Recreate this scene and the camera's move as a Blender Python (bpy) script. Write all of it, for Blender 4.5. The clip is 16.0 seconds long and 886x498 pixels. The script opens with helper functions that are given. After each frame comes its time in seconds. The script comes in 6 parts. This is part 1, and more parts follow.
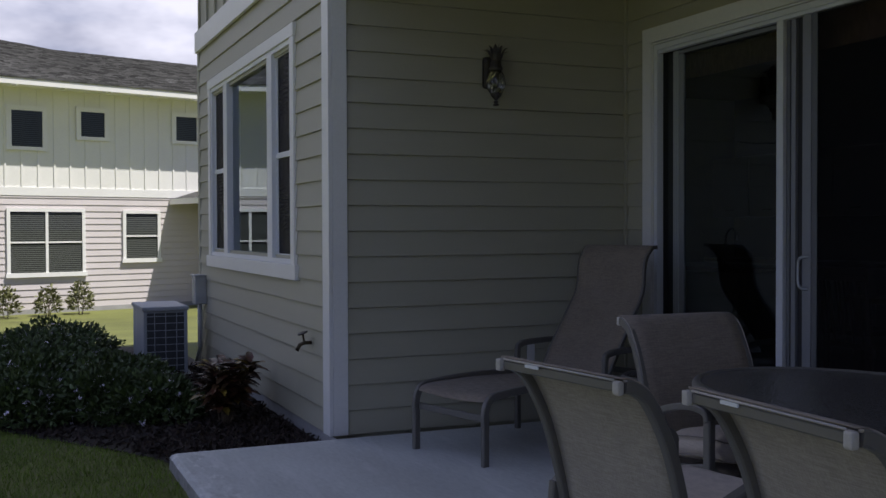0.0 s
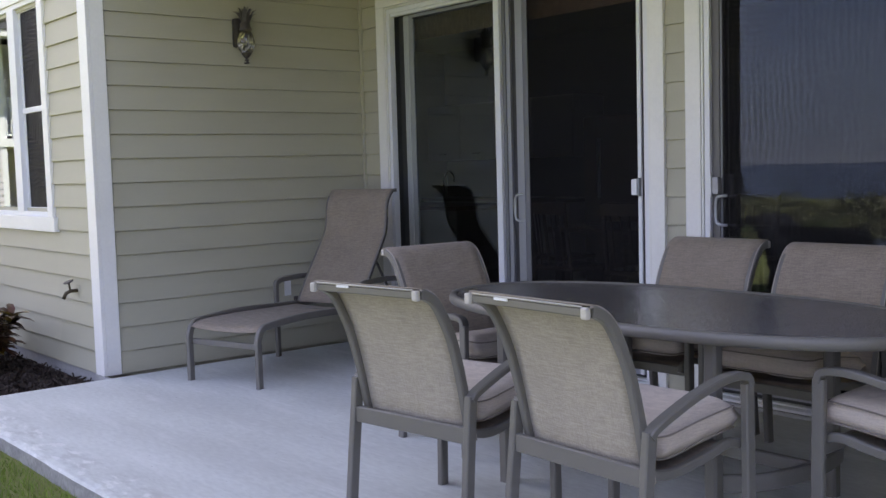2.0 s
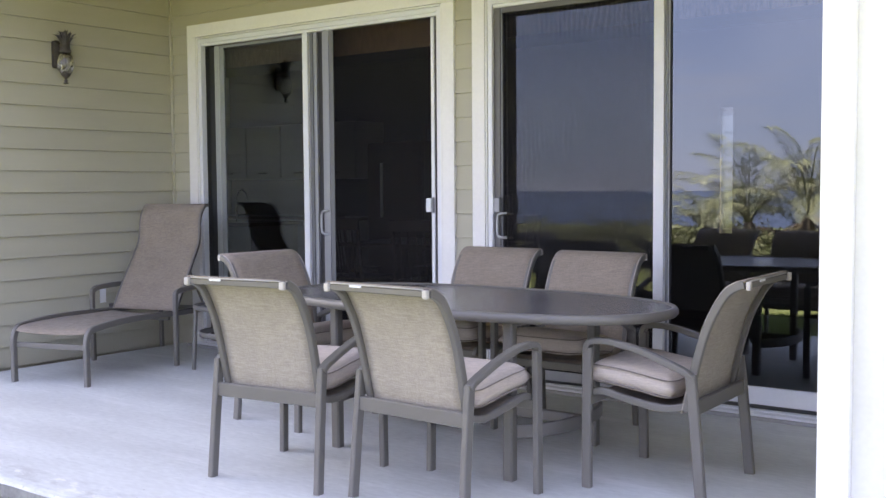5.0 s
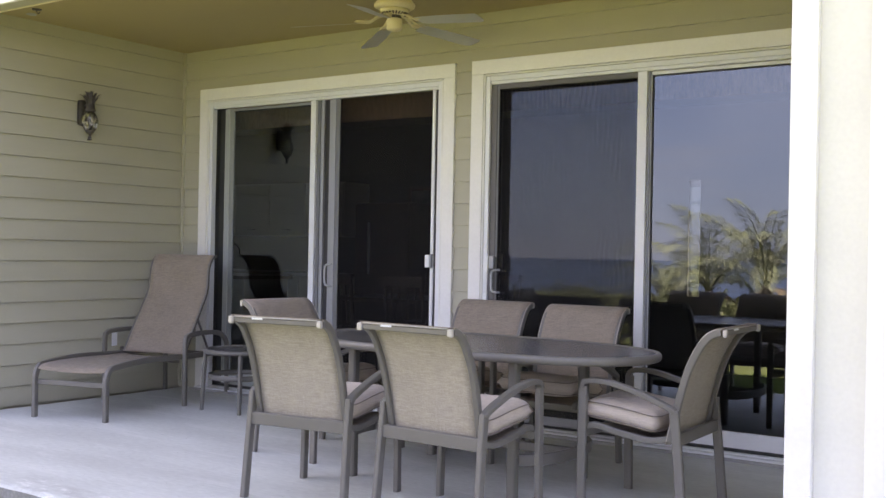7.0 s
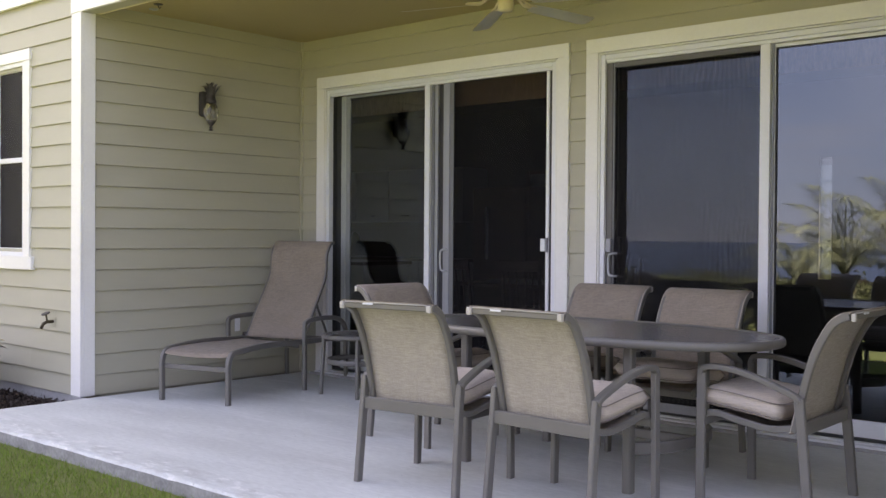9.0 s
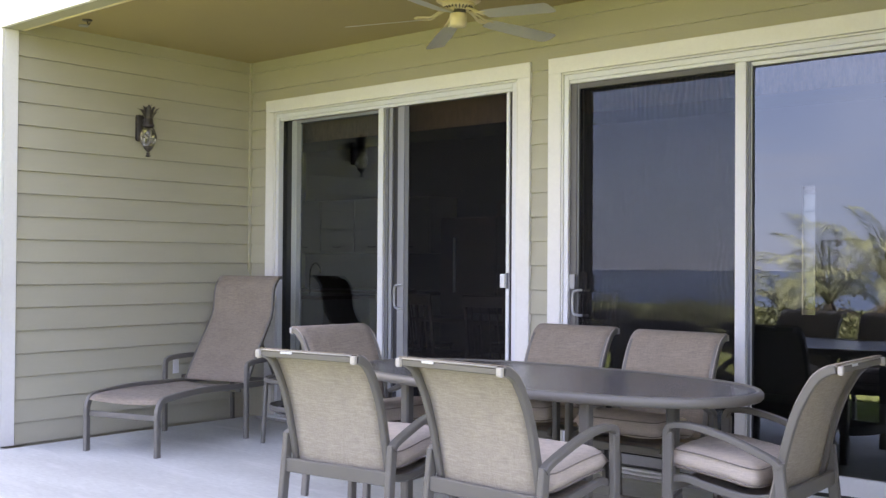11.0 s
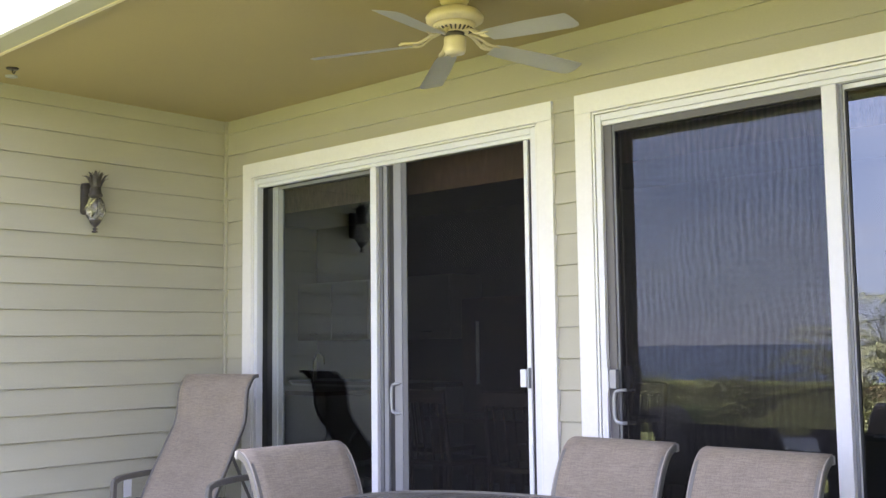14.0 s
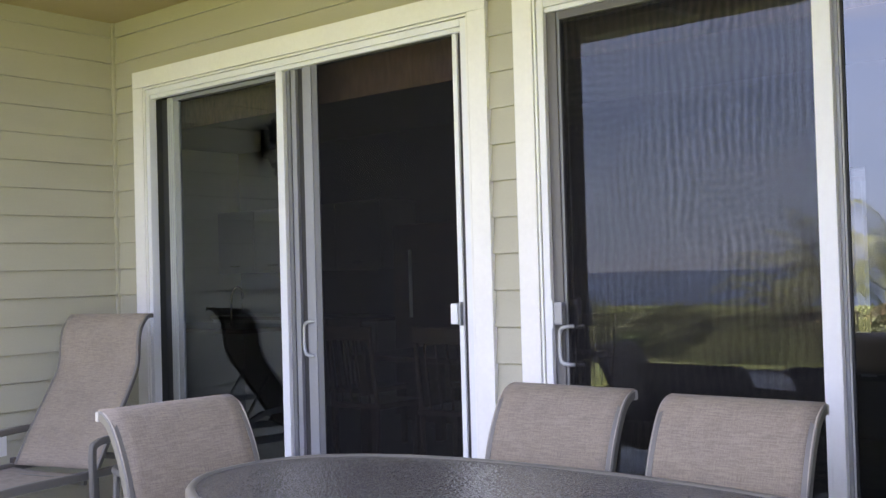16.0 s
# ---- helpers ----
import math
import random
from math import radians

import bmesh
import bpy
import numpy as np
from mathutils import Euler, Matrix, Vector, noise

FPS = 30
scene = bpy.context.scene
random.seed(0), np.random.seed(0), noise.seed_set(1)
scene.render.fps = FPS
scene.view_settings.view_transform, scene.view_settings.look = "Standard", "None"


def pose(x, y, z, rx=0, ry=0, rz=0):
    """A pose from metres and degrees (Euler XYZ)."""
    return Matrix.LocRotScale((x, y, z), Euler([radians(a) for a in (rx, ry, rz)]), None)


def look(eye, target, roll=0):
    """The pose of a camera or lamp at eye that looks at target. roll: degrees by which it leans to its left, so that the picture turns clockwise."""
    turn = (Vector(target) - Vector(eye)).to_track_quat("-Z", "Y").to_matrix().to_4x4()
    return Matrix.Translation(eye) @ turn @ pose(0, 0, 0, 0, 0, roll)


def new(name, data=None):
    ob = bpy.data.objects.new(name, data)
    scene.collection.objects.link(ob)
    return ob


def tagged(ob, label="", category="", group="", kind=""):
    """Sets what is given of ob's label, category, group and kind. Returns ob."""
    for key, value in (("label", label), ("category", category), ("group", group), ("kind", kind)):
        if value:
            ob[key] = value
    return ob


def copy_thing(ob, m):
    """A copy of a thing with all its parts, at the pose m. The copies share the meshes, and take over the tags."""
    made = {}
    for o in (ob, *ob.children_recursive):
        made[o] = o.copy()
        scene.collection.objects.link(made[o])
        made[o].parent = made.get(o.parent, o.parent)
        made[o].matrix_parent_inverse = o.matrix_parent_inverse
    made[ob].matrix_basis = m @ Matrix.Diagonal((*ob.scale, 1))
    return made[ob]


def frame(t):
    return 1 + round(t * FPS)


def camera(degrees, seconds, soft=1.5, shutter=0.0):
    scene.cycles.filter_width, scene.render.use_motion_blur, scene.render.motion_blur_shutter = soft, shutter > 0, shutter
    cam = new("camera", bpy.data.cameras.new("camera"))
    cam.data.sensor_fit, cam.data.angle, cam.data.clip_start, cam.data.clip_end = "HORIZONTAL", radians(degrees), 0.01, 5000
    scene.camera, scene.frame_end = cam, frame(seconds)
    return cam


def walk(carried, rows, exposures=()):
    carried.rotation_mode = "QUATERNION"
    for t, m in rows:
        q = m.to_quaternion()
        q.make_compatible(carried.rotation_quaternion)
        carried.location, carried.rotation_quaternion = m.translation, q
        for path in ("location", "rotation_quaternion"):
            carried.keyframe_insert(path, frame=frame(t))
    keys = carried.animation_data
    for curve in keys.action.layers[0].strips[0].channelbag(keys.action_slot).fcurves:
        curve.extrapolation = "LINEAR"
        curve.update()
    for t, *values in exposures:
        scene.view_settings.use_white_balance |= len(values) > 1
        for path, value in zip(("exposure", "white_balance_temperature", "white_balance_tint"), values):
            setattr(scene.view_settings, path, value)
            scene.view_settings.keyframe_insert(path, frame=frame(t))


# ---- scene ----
cam = camera(46.5, 16.0)
PATH = [
    (0, (6.100, -4.053, 1.281), (4.266, -3.256, 1.241), -0.2),
    (0.5, (6.344, -4.220, 1.304), (4.589, -3.261, 1.243), -1.3),
    (1, (6.444, -4.268, 1.318), (4.756, -3.2, 1.217), -0.7),
    (1.5, (6.517, -4.472, 1.301), (4.965, -3.214, 1.218), -0.5),
    (2, (6.598, -4.725, 1.303), (5.065, -3.45, 1.147), -1.6),
    (2.5, (6.688, -4.869, 1.283), (5.17, -3.574, 1.146), 0.9),
    (3, (6.814, -5.048, 1.302), (5.278, -3.777, 1.141), 0.3),
    (3.5, (6.892, -5.178, 1.306), (5.393, -3.858, 1.213), 1.0),
    (4, (6.937, -5.405, 1.283), (5.581, -3.938, 1.186), 0.6),
    (4.2, (6.941, -5.422, 1.288), (5.632, -3.916, 1.148), 0.0),
    (6.3, (7.099, -6.123, 1.269), (5.976, -4.469, 1.214), -0.5),
    (6.5, (7.115, -6.185, 1.257), (5.985, -4.535, 1.225), -0.4),
    (7, (7.132, -6.25, 1.244), (5.997, -4.603, 1.247), 1.1),
    (7.5, (7.127, -6.233, 1.23), (6.036, -4.557, 1.204), 1.4),
    (7.8, (7.144, -6.275, 1.239), (6.076, -4.584, 1.221), 1.5),
    (8, (7.153, -6.298, 1.246), (6.035, -4.64, 1.236), 1.5),
    (8.5, (7.151, -6.27, 1.25), (5.865, -4.739, 1.206), 0.3),
    (8.7, (7.146, -6.227, 1.232), (5.825, -4.726, 1.198), 0.4),
    (10.8, (6.983, -5.594, 1.298), (5.662, -4.092, 1.300), 0.5),
    (11, (6.916, -5.54, 1.281), (5.612, -4.024, 1.308), 0.4),
    (11.5, (6.817, -5.392, 1.29), (5.575, -3.826, 1.243), -2.0),
    (12, (6.692, -5.127, 1.316), (5.404, -3.598, 1.311), -0.8),
    (12.5, (6.569, -4.911, 1.315), (5.245, -3.412, 1.278), -1.5),
    (13, (6.39, -4.701, 1.347), (5.055, -3.217, 1.46), -1.0),
    (13.5, (6.26, -4.51, 1.346), (4.93, -3.018, 1.414), -1.8),
    (14, (6.12, -4.309, 1.355), (4.763, -2.851, 1.536), -0.7),
    (14.5, (5.987, -4.091, 1.285), (4.634, -2.623, 1.408), -1.3),
    (15, (5.855, -3.929, 1.353), (4.534, -2.432, 1.465), -1.1),
    (15.5, (5.751, -3.782, 1.333), (4.463, -2.252, 1.357), -2.5),
    (16, (5.646, -3.63, 1.355), (4.366, -2.093, 1.399), -1.6),
]
EXPOSURES = [(0, 0.28, 6300, 14), (0.5, 0.36, 6250, 14), (1, 0.96, 6700, 14), (1.5, 1.71, 6900, 14), (2, 2.4, 7050, 13), (2.5, 2.98, 7300, 12), (3, 3.27, 7350, 12), (3.5, 3.25, 7350, 13), (4, 3.21, 7250, 14), (6.5, 3.14, 7750, 14), (7, 2.91, 7850, 14), (7.5, 2.81, 7950, 14), (8, 2.51, 7950, 14), (8.5, 2.58, 7950, 14), (11, 3.25, 7450, 14), (12.5, 3.79, 7300, 14), (13, 3.76, 7250, 14), (13.5, 3.74, 7250, 14), (14, 3.69, 7350, 14), (14.5, 3.51, 7300, 14), (15, 3.51, 7250, 14), (15.5, 3.46, 7250, 14), (16, 3.52, 7350, 14)]
walk(cam, [(t, look(eye, target, roll)) for t, eye, target, roll in PATH], EXPOSURES)

# ---- world and light ----
SUN = Vector((0.33, 0.36, 1.0)).normalized()
world = bpy.data.worlds.new("sky")
scene.world = world
world.use_nodes = True
wn, wl = world.node_tree.nodes, world.node_tree.links
sky = wn.new("ShaderNodeTexSky")
sky.sky_type, sky.sun_disc = "NISHITA", False
sky.sun_elevation = math.asin(SUN.z)
sky.sun_rotation = math.atan2(SUN.x, SUN.y)
sky.air_density, sky.dust_density, sky.ozone_density = 1.0, 0.25, 2.5
cloud = wn.new("ShaderNodeTexNoise")
cloud.inputs["Scale"].default_value, cloud.inputs["Detail"].default_value, cloud.inputs["Roughness"].default_value = 4.5, 5.0, 0.55
ramp = wn.new("ShaderNodeValToRGB")
ramp.color_ramp.elements[0].position, ramp.color_ramp.elements[1].position = 0.25, 0.56
haze = wn.new("ShaderNodeMix")
haze.data_type = "RGBA"
haze.inputs["Factor"].default_value = 0.85
wl.new(sky.outputs["Color"], haze.inputs["A"])
# bright cumulus gathers over the island to the west, the seaward sky stays clear
where = wn.new("ShaderNodeSeparateXYZ")
facing = wn.new("ShaderNodeTexCoord").outputs["Generated"]
wl.new(facing, where.inputs[0])
depth = wn.new("ShaderNodeValToRGB")
depth.color_ramp.elements[0].position, depth.color_ramp.elements[0].color = 0.0, (0.275, 0.32, 0.52, 1)
depth.color_ramp.elements[1].position, depth.color_ramp.elements[1].color = 0.45, (0.21, 0.29, 0.59, 1)
wl.new(where.outputs["Z"], depth.inputs["Fac"])
streak = wn.new("ShaderNodeTexNoise")
streak.inputs["Scale"].default_value, streak.inputs["Detail"].default_value = 3.2, 4.0
long = wn.new("ShaderNodeMapping")
long.inputs["Scale"].default_value = (1, 1, 9)
wl.new(facing, long.inputs["Vector"])
wl.new(long.outputs["Vector"], streak.inputs["Vector"])
thin = wn.new("ShaderNodeMapRange")
thin.inputs["From Min"].default_value, thin.inputs["From Max"].default_value = 0.5, 0.72
thin.inputs["To Max"].default_value = 0.5
wl.new(streak.outputs["Fac"], thin.inputs["Value"])
veil = wn.new("ShaderNodeMix")
veil.data_type = "RGBA"
veil.inputs["B"].default_value = (0.55, 0.49, 0.58, 1)
wl.new(thin.outputs["Result"], veil.inputs["Factor"])
wl.new(depth.outputs["Color"], veil.inputs["A"])
bright = wn.new("ShaderNodeVectorMath")
bright.operation = "SCALE"
bright.inputs["Scale"].default_value = 10.0
wl.new(veil.outputs["Result"], bright.inputs[0])
wl.new(bright.outputs["Vector"], haze.inputs["B"])
flat = wn.new("ShaderNodeMapping")
flat.inputs["Scale"].default_value = (1, 1, 2.4)
wl.new(facing, flat.inputs["Vector"])
wl.new(flat.outputs["Vector"], cloud.inputs["Vector"])
west = wn.new("ShaderNodeMapRange")
west.inputs["From Min"].default_value, west.inputs["From Max"].default_value = -0.55, -0.85
west.inputs["To Min"].default_value, west.inputs["To Max"].default_value = 0.1, 1.0
wl.new(where.outputs["X"], west.inputs["Value"])
cover = wn.new("ShaderNodeMath")
cover.operation = "MULTIPLY"
wl.new(cloud.outputs["Fac"], ramp.inputs["Fac"])
wl.new(ramp.outputs["Color"], cover.inputs[0])
wl.new(west.outputs["Result"], cover.inputs[1])
mixc = wn.new("ShaderNodeMix")
mixc.data_type = "RGBA"
mixc.inputs["B"].default_value = (14.0, 14.0, 15.5, 1)
wl.new(cover.outputs[0], mixc.inputs["Factor"])
wl.new(haze.outputs["Result"], mixc.inputs["A"])
wl.new(mixc.outputs["Result"], wn["Background"].inputs["Color"])
wn["Background"].inputs["Strength"].default_value = 0.055

sun = new("sun", bpy.data.lights.new("sun", "SUN"))
sun.data.energy, sun.data.angle, sun.data.color = 5.0, radians(0.53), (1.0, 0.95, 0.87)
sun.matrix_world = look(SUN * 40, (0, 0, 0))


# ---- materials ----
def material(name, base, rough=0.6, metal=0.0, var=0.12, scale=3.0, fine=60.0, bump=0.15, other=None, stretch=(1, 1, 1), local=False, island=0.0, coat=0.0, spec=0.5, each=0.0):
    """Painted or plain surface: two scales of noise in the colour, one in the relief."""
    m = bpy.data.materials.new(name)
    m.use_nodes = True
    nt = m.node_tree
    n, k = nt.nodes, nt.links
    b = n["Principled BSDF"]
    b.inputs["Metallic"].default_value = metal
    b.inputs["Specular IOR Level"].default_value = spec
    b.inputs["Coat Weight"].default_value = coat
    mp = n.new("ShaderNodeMapping")
    mp.inputs["Scale"].default_value = stretch
    if local:
        k.new(n.new("ShaderNodeTexCoord").outputs["Object"], mp.inputs["Vector"])
    else:
        k.new(n.new("ShaderNodeNewGeometry").outputs["Position"], mp.inputs["Vector"])
    big, small = n.new("ShaderNodeTexNoise"), n.new("ShaderNodeTexNoise")
    big.inputs["Scale"].default_value, big.inputs["Detail"].default_value = scale, 6.0
    small.inputs["Scale"].default_value, small.inputs["Detail"].default_value = fine, 4.0
    for t in (big, small):
        k.new(mp.outputs["Vector"], t.inputs["Vector"])
    add = n.new("ShaderNodeMath")
    add.operation = "MULTIPLY_ADD"
    k.new(small.outputs["Fac"], add.inputs[0])
    add.inputs[1].default_value = 0.45
    half = n.new("ShaderNodeMath")
    half.operation = "MULTIPLY"
    half.inputs[1].default_value = 0.55
    k.new(big.outputs["Fac"], half.inputs[0])
    k.new(half.outputs[0], add.inputs[2])
    cr = n.new("ShaderNodeValToRGB")
    cr.color_ramp.elements[0].position, cr.color_ramp.elements[1].position = 0.32, 0.68
    lo = [c * (1 - var) for c in base] if other is None else other
    hi = [min(1.0, c * (1 + var)) for c in base]
    cr.color_ramp.elements[0].color, cr.color_ramp.elements[1].color = (*lo, 1), (*hi, 1)
    k.new(add.outputs[0], cr.inputs["Fac"])
    col = cr.outputs["Color"]
    if island or each:
        hs = n.new("ShaderNodeHueSaturation")
        mr = n.new("ShaderNodeMapRange")
        amount = island or each
        mr.inputs["To Min"].default_value, mr.inputs["To Max"].default_value = 1 - amount, 1 + amount
        src = n.new("ShaderNodeNewGeometry").outputs["Random Per Island"] if island else n.new("ShaderNodeObjectInfo").outputs["Random"]
        k.new(src, mr.inputs["Value"])
        k.new(mr.outputs["Result"], hs.inputs["Value"])
        k.new(col, hs.inputs["Color"])
        col = hs.outputs["Color"]
    k.new(col, b.inputs["Base Color"])
    rr = n.new("ShaderNodeMapRange")
    rr.inputs["To Min"].default_value, rr.inputs["To Max"].default_value = max(0.02, rough - 0.08), min(1.0, rough + 0.08)
    k.new(big.outputs["Fac"], rr.inputs["Value"])
    k.new(rr.outputs["Result"], b.inputs["Roughness"])
    if bump:
        bp = n.new("ShaderNodeBump")
        bp.inputs["Strength"].default_value, bp.inputs["Distance"].default_value = bump, 0.004
        k.new(add.outputs[0], bp.inputs["Height"])
        k.new(bp.outputs["Normal"], b.inputs["Normal"])
    return m


def fabric(name, base, thread, rib):
    """Woven sling cloth: threads across and along, in the thing's own axes."""
    m = bpy.data.materials.new(name)
    m.use_nodes = True
    n, k = m.node_tree.nodes, m.node_tree.links
    b = n["Principled BSDF"]
    tc = n.new("ShaderNodeTexCoord")
    outs = []
    for stretch in ((22, 22, rib), (rib, 22, 22), (330, 160, 110)):
        mp = n.new("ShaderNodeMapping")
        mp.inputs["Scale"].default_value = stretch
        t = n.new("ShaderNodeTexNoise")
        t.inputs["Scale"].default_value, t.inputs["Detail"].default_value = 1.0, 2.0
        k.new(tc.outputs["Object"], mp.inputs["Vector"])
        k.new(mp.outputs["Vector"], t.inputs["Vector"])
        outs.append(t.outputs["Fac"])
    add = n.new("ShaderNodeMath")
    add.operation = "ADD"
    k.new(outs[0], add.inputs[0])
    both = n.new("ShaderNodeMath")
    both.operation = "MULTIPLY_ADD"
    both.inputs[1].default_value, both.inputs[2].default_value = 0.7, -0.35
    k.new(outs[2], both.inputs[0])
    faint = n.new("ShaderNodeMath")
    faint.operation = "MULTIPLY_ADD"
    faint.inputs[1].default_value, faint.inputs[2].default_value = 0.5, 0.25
    k.new(outs[1], faint.inputs[0])
    slub = n.new("ShaderNodeMath")
    k.new(faint.outputs[0], slub.inputs[0])
    k.new(both.outputs[0], slub.inputs[1])
    k.new(slub.outputs[0], add.inputs[1])
    soil = n.new("ShaderNodeTexNoise")
    soil.inputs["Scale"].default_value, soil.inputs["Detail"].default_value = 7.0, 4.0
    k.new(tc.outputs["Object"], soil.inputs["Vector"])
    cr = n.new("ShaderNodeValToRGB")
    cr.color_ramp.elements[0].position, cr.color_ramp.elements[1].position = 0.40, 0.60
    cr.color_ramp.elements[0].color, cr.color_ramp.elements[1].color = (*thread, 1), (*base, 1)
    hf = n.new("ShaderNodeMath")
    hf.operation = "MULTIPLY"
    hf.inputs[1].default_value = 0.5
    k.new(add.outputs[0], hf.inputs[0])
    k.new(hf.outputs[0], cr.inputs["Fac"])
    hs = n.new("ShaderNodeHueSaturation")
    mr = n.new("ShaderNodeMapRange")
    mr.inputs["To Min"].default_value, mr.inputs["To Max"].default_value = 0.84, 1.14
    k.new(soil.outputs["Fac"], mr.inputs["Value"])
    k.new(mr.outputs["Result"], hs.inputs["Value"])
    k.new(cr.outputs["Color"], hs.inputs["Color"])
    k.new(hs.outputs["Color"], b.inputs["Base Color"])
    b.inputs["Roughness"].default_value = 0.85
    b.inputs["Sheen Weight"].default_value = 0.1
    bp = n.new("ShaderNodeBump")
    bp.inputs["Strength"].default_value, bp.inputs["Distance"].default_value = 0.35, 0.002
    k.new(add.outputs[0], bp.inputs["Height"])
    k.new(bp.outputs["Normal"], b.inputs["Normal"])
    return m


def glass(name, tint, rough=0.0, ior=2.3, shine=(0.80, 0.89, 1.0)):
    """Window pane: clear to look through, mirror by Fresnel."""
    m = bpy.data.materials.new(name)
    m.use_nodes = True
    n, k = m.node_tree.nodes, m.node_tree.links
    n.remove(n["Principled BSDF"])
    tr, gl, fr, mx = n.new("ShaderNodeBsdfTransparent"), n.new("ShaderNodeBsdfGlossy"), n.new("ShaderNodeFresnel"), n.new("ShaderNodeMixShader")
    tr.inputs["Color"].default_value = (*tint, 1)
    gl.inputs["Roughness"].default_value = rough
    gl.inputs["Color"].default_value = (*shine, 1)
    fr.inputs["IOR"].default_value = ior
    k.new(fr.outputs["Fac"], mx.inputs["Fac"])
    k.new(tr.outputs[0], mx.inputs[1])
    k.new(gl.outputs[0], mx.inputs[2])
    k.new(mx.outputs[0], n["Material Output"].inputs["Surface"])
    return m


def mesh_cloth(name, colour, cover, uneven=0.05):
    """Insect screen: fine dark threads with open meshes between, moire ripples put into the cover."""
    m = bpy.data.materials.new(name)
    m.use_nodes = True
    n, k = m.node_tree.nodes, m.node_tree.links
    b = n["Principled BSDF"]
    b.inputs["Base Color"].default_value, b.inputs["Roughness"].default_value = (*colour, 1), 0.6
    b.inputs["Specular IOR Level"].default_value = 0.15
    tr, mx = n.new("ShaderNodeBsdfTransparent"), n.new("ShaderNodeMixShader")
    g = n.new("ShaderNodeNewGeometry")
    # Wavy bands drawn into the opacity for the optical moire of the mesh.
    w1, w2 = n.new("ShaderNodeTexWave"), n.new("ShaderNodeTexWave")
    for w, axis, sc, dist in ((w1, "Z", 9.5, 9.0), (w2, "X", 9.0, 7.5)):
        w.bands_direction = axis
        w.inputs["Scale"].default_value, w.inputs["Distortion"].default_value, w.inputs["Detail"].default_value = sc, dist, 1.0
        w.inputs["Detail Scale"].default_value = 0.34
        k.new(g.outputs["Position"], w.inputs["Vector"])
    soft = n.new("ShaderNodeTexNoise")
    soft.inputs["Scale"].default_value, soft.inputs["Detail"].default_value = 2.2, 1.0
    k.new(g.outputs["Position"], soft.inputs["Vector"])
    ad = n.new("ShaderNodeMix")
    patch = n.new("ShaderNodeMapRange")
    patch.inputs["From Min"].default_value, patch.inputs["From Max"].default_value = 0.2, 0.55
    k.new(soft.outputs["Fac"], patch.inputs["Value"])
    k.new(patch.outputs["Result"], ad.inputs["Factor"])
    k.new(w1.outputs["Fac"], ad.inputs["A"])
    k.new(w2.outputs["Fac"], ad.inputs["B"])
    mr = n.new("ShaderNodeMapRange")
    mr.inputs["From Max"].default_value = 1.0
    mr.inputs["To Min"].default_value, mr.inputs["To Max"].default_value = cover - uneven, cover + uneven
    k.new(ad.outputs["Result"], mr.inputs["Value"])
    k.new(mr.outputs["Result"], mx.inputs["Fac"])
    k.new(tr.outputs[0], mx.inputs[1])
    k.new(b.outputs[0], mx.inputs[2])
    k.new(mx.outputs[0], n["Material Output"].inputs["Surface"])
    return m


def pebble_glass(name):
    """Rain-textured smoked glass: small rounded pebbles under a glossy face."""
    m = material(name, (0.105, 0.1, 0.096), 0.13, var=0.2, scale=40, fine=200, bump=0.0)
    n, k = m.node_tree.nodes, m.node_tree.links
    v = n.new("ShaderNodeTexVoronoi")
    v.feature = "SMOOTH_F1"
    v.inputs["Scale"].default_value, v.inputs["Smoothness"].default_value = 95.0, 0.6
    bp = n.new("ShaderNodeBump")
    bp.inputs["Strength"].default_value, bp.inputs["Distance"].default_value = 0.5, 0.006
    k.new(n.new("ShaderNodeNewGeometry").outputs["Position"], v.inputs["Vector"])
    k.new(v.outputs["Distance"], bp.inputs["Height"])
    k.new(bp.outputs["Normal"], n["Principled BSDF"].inputs["Normal"])
    return m


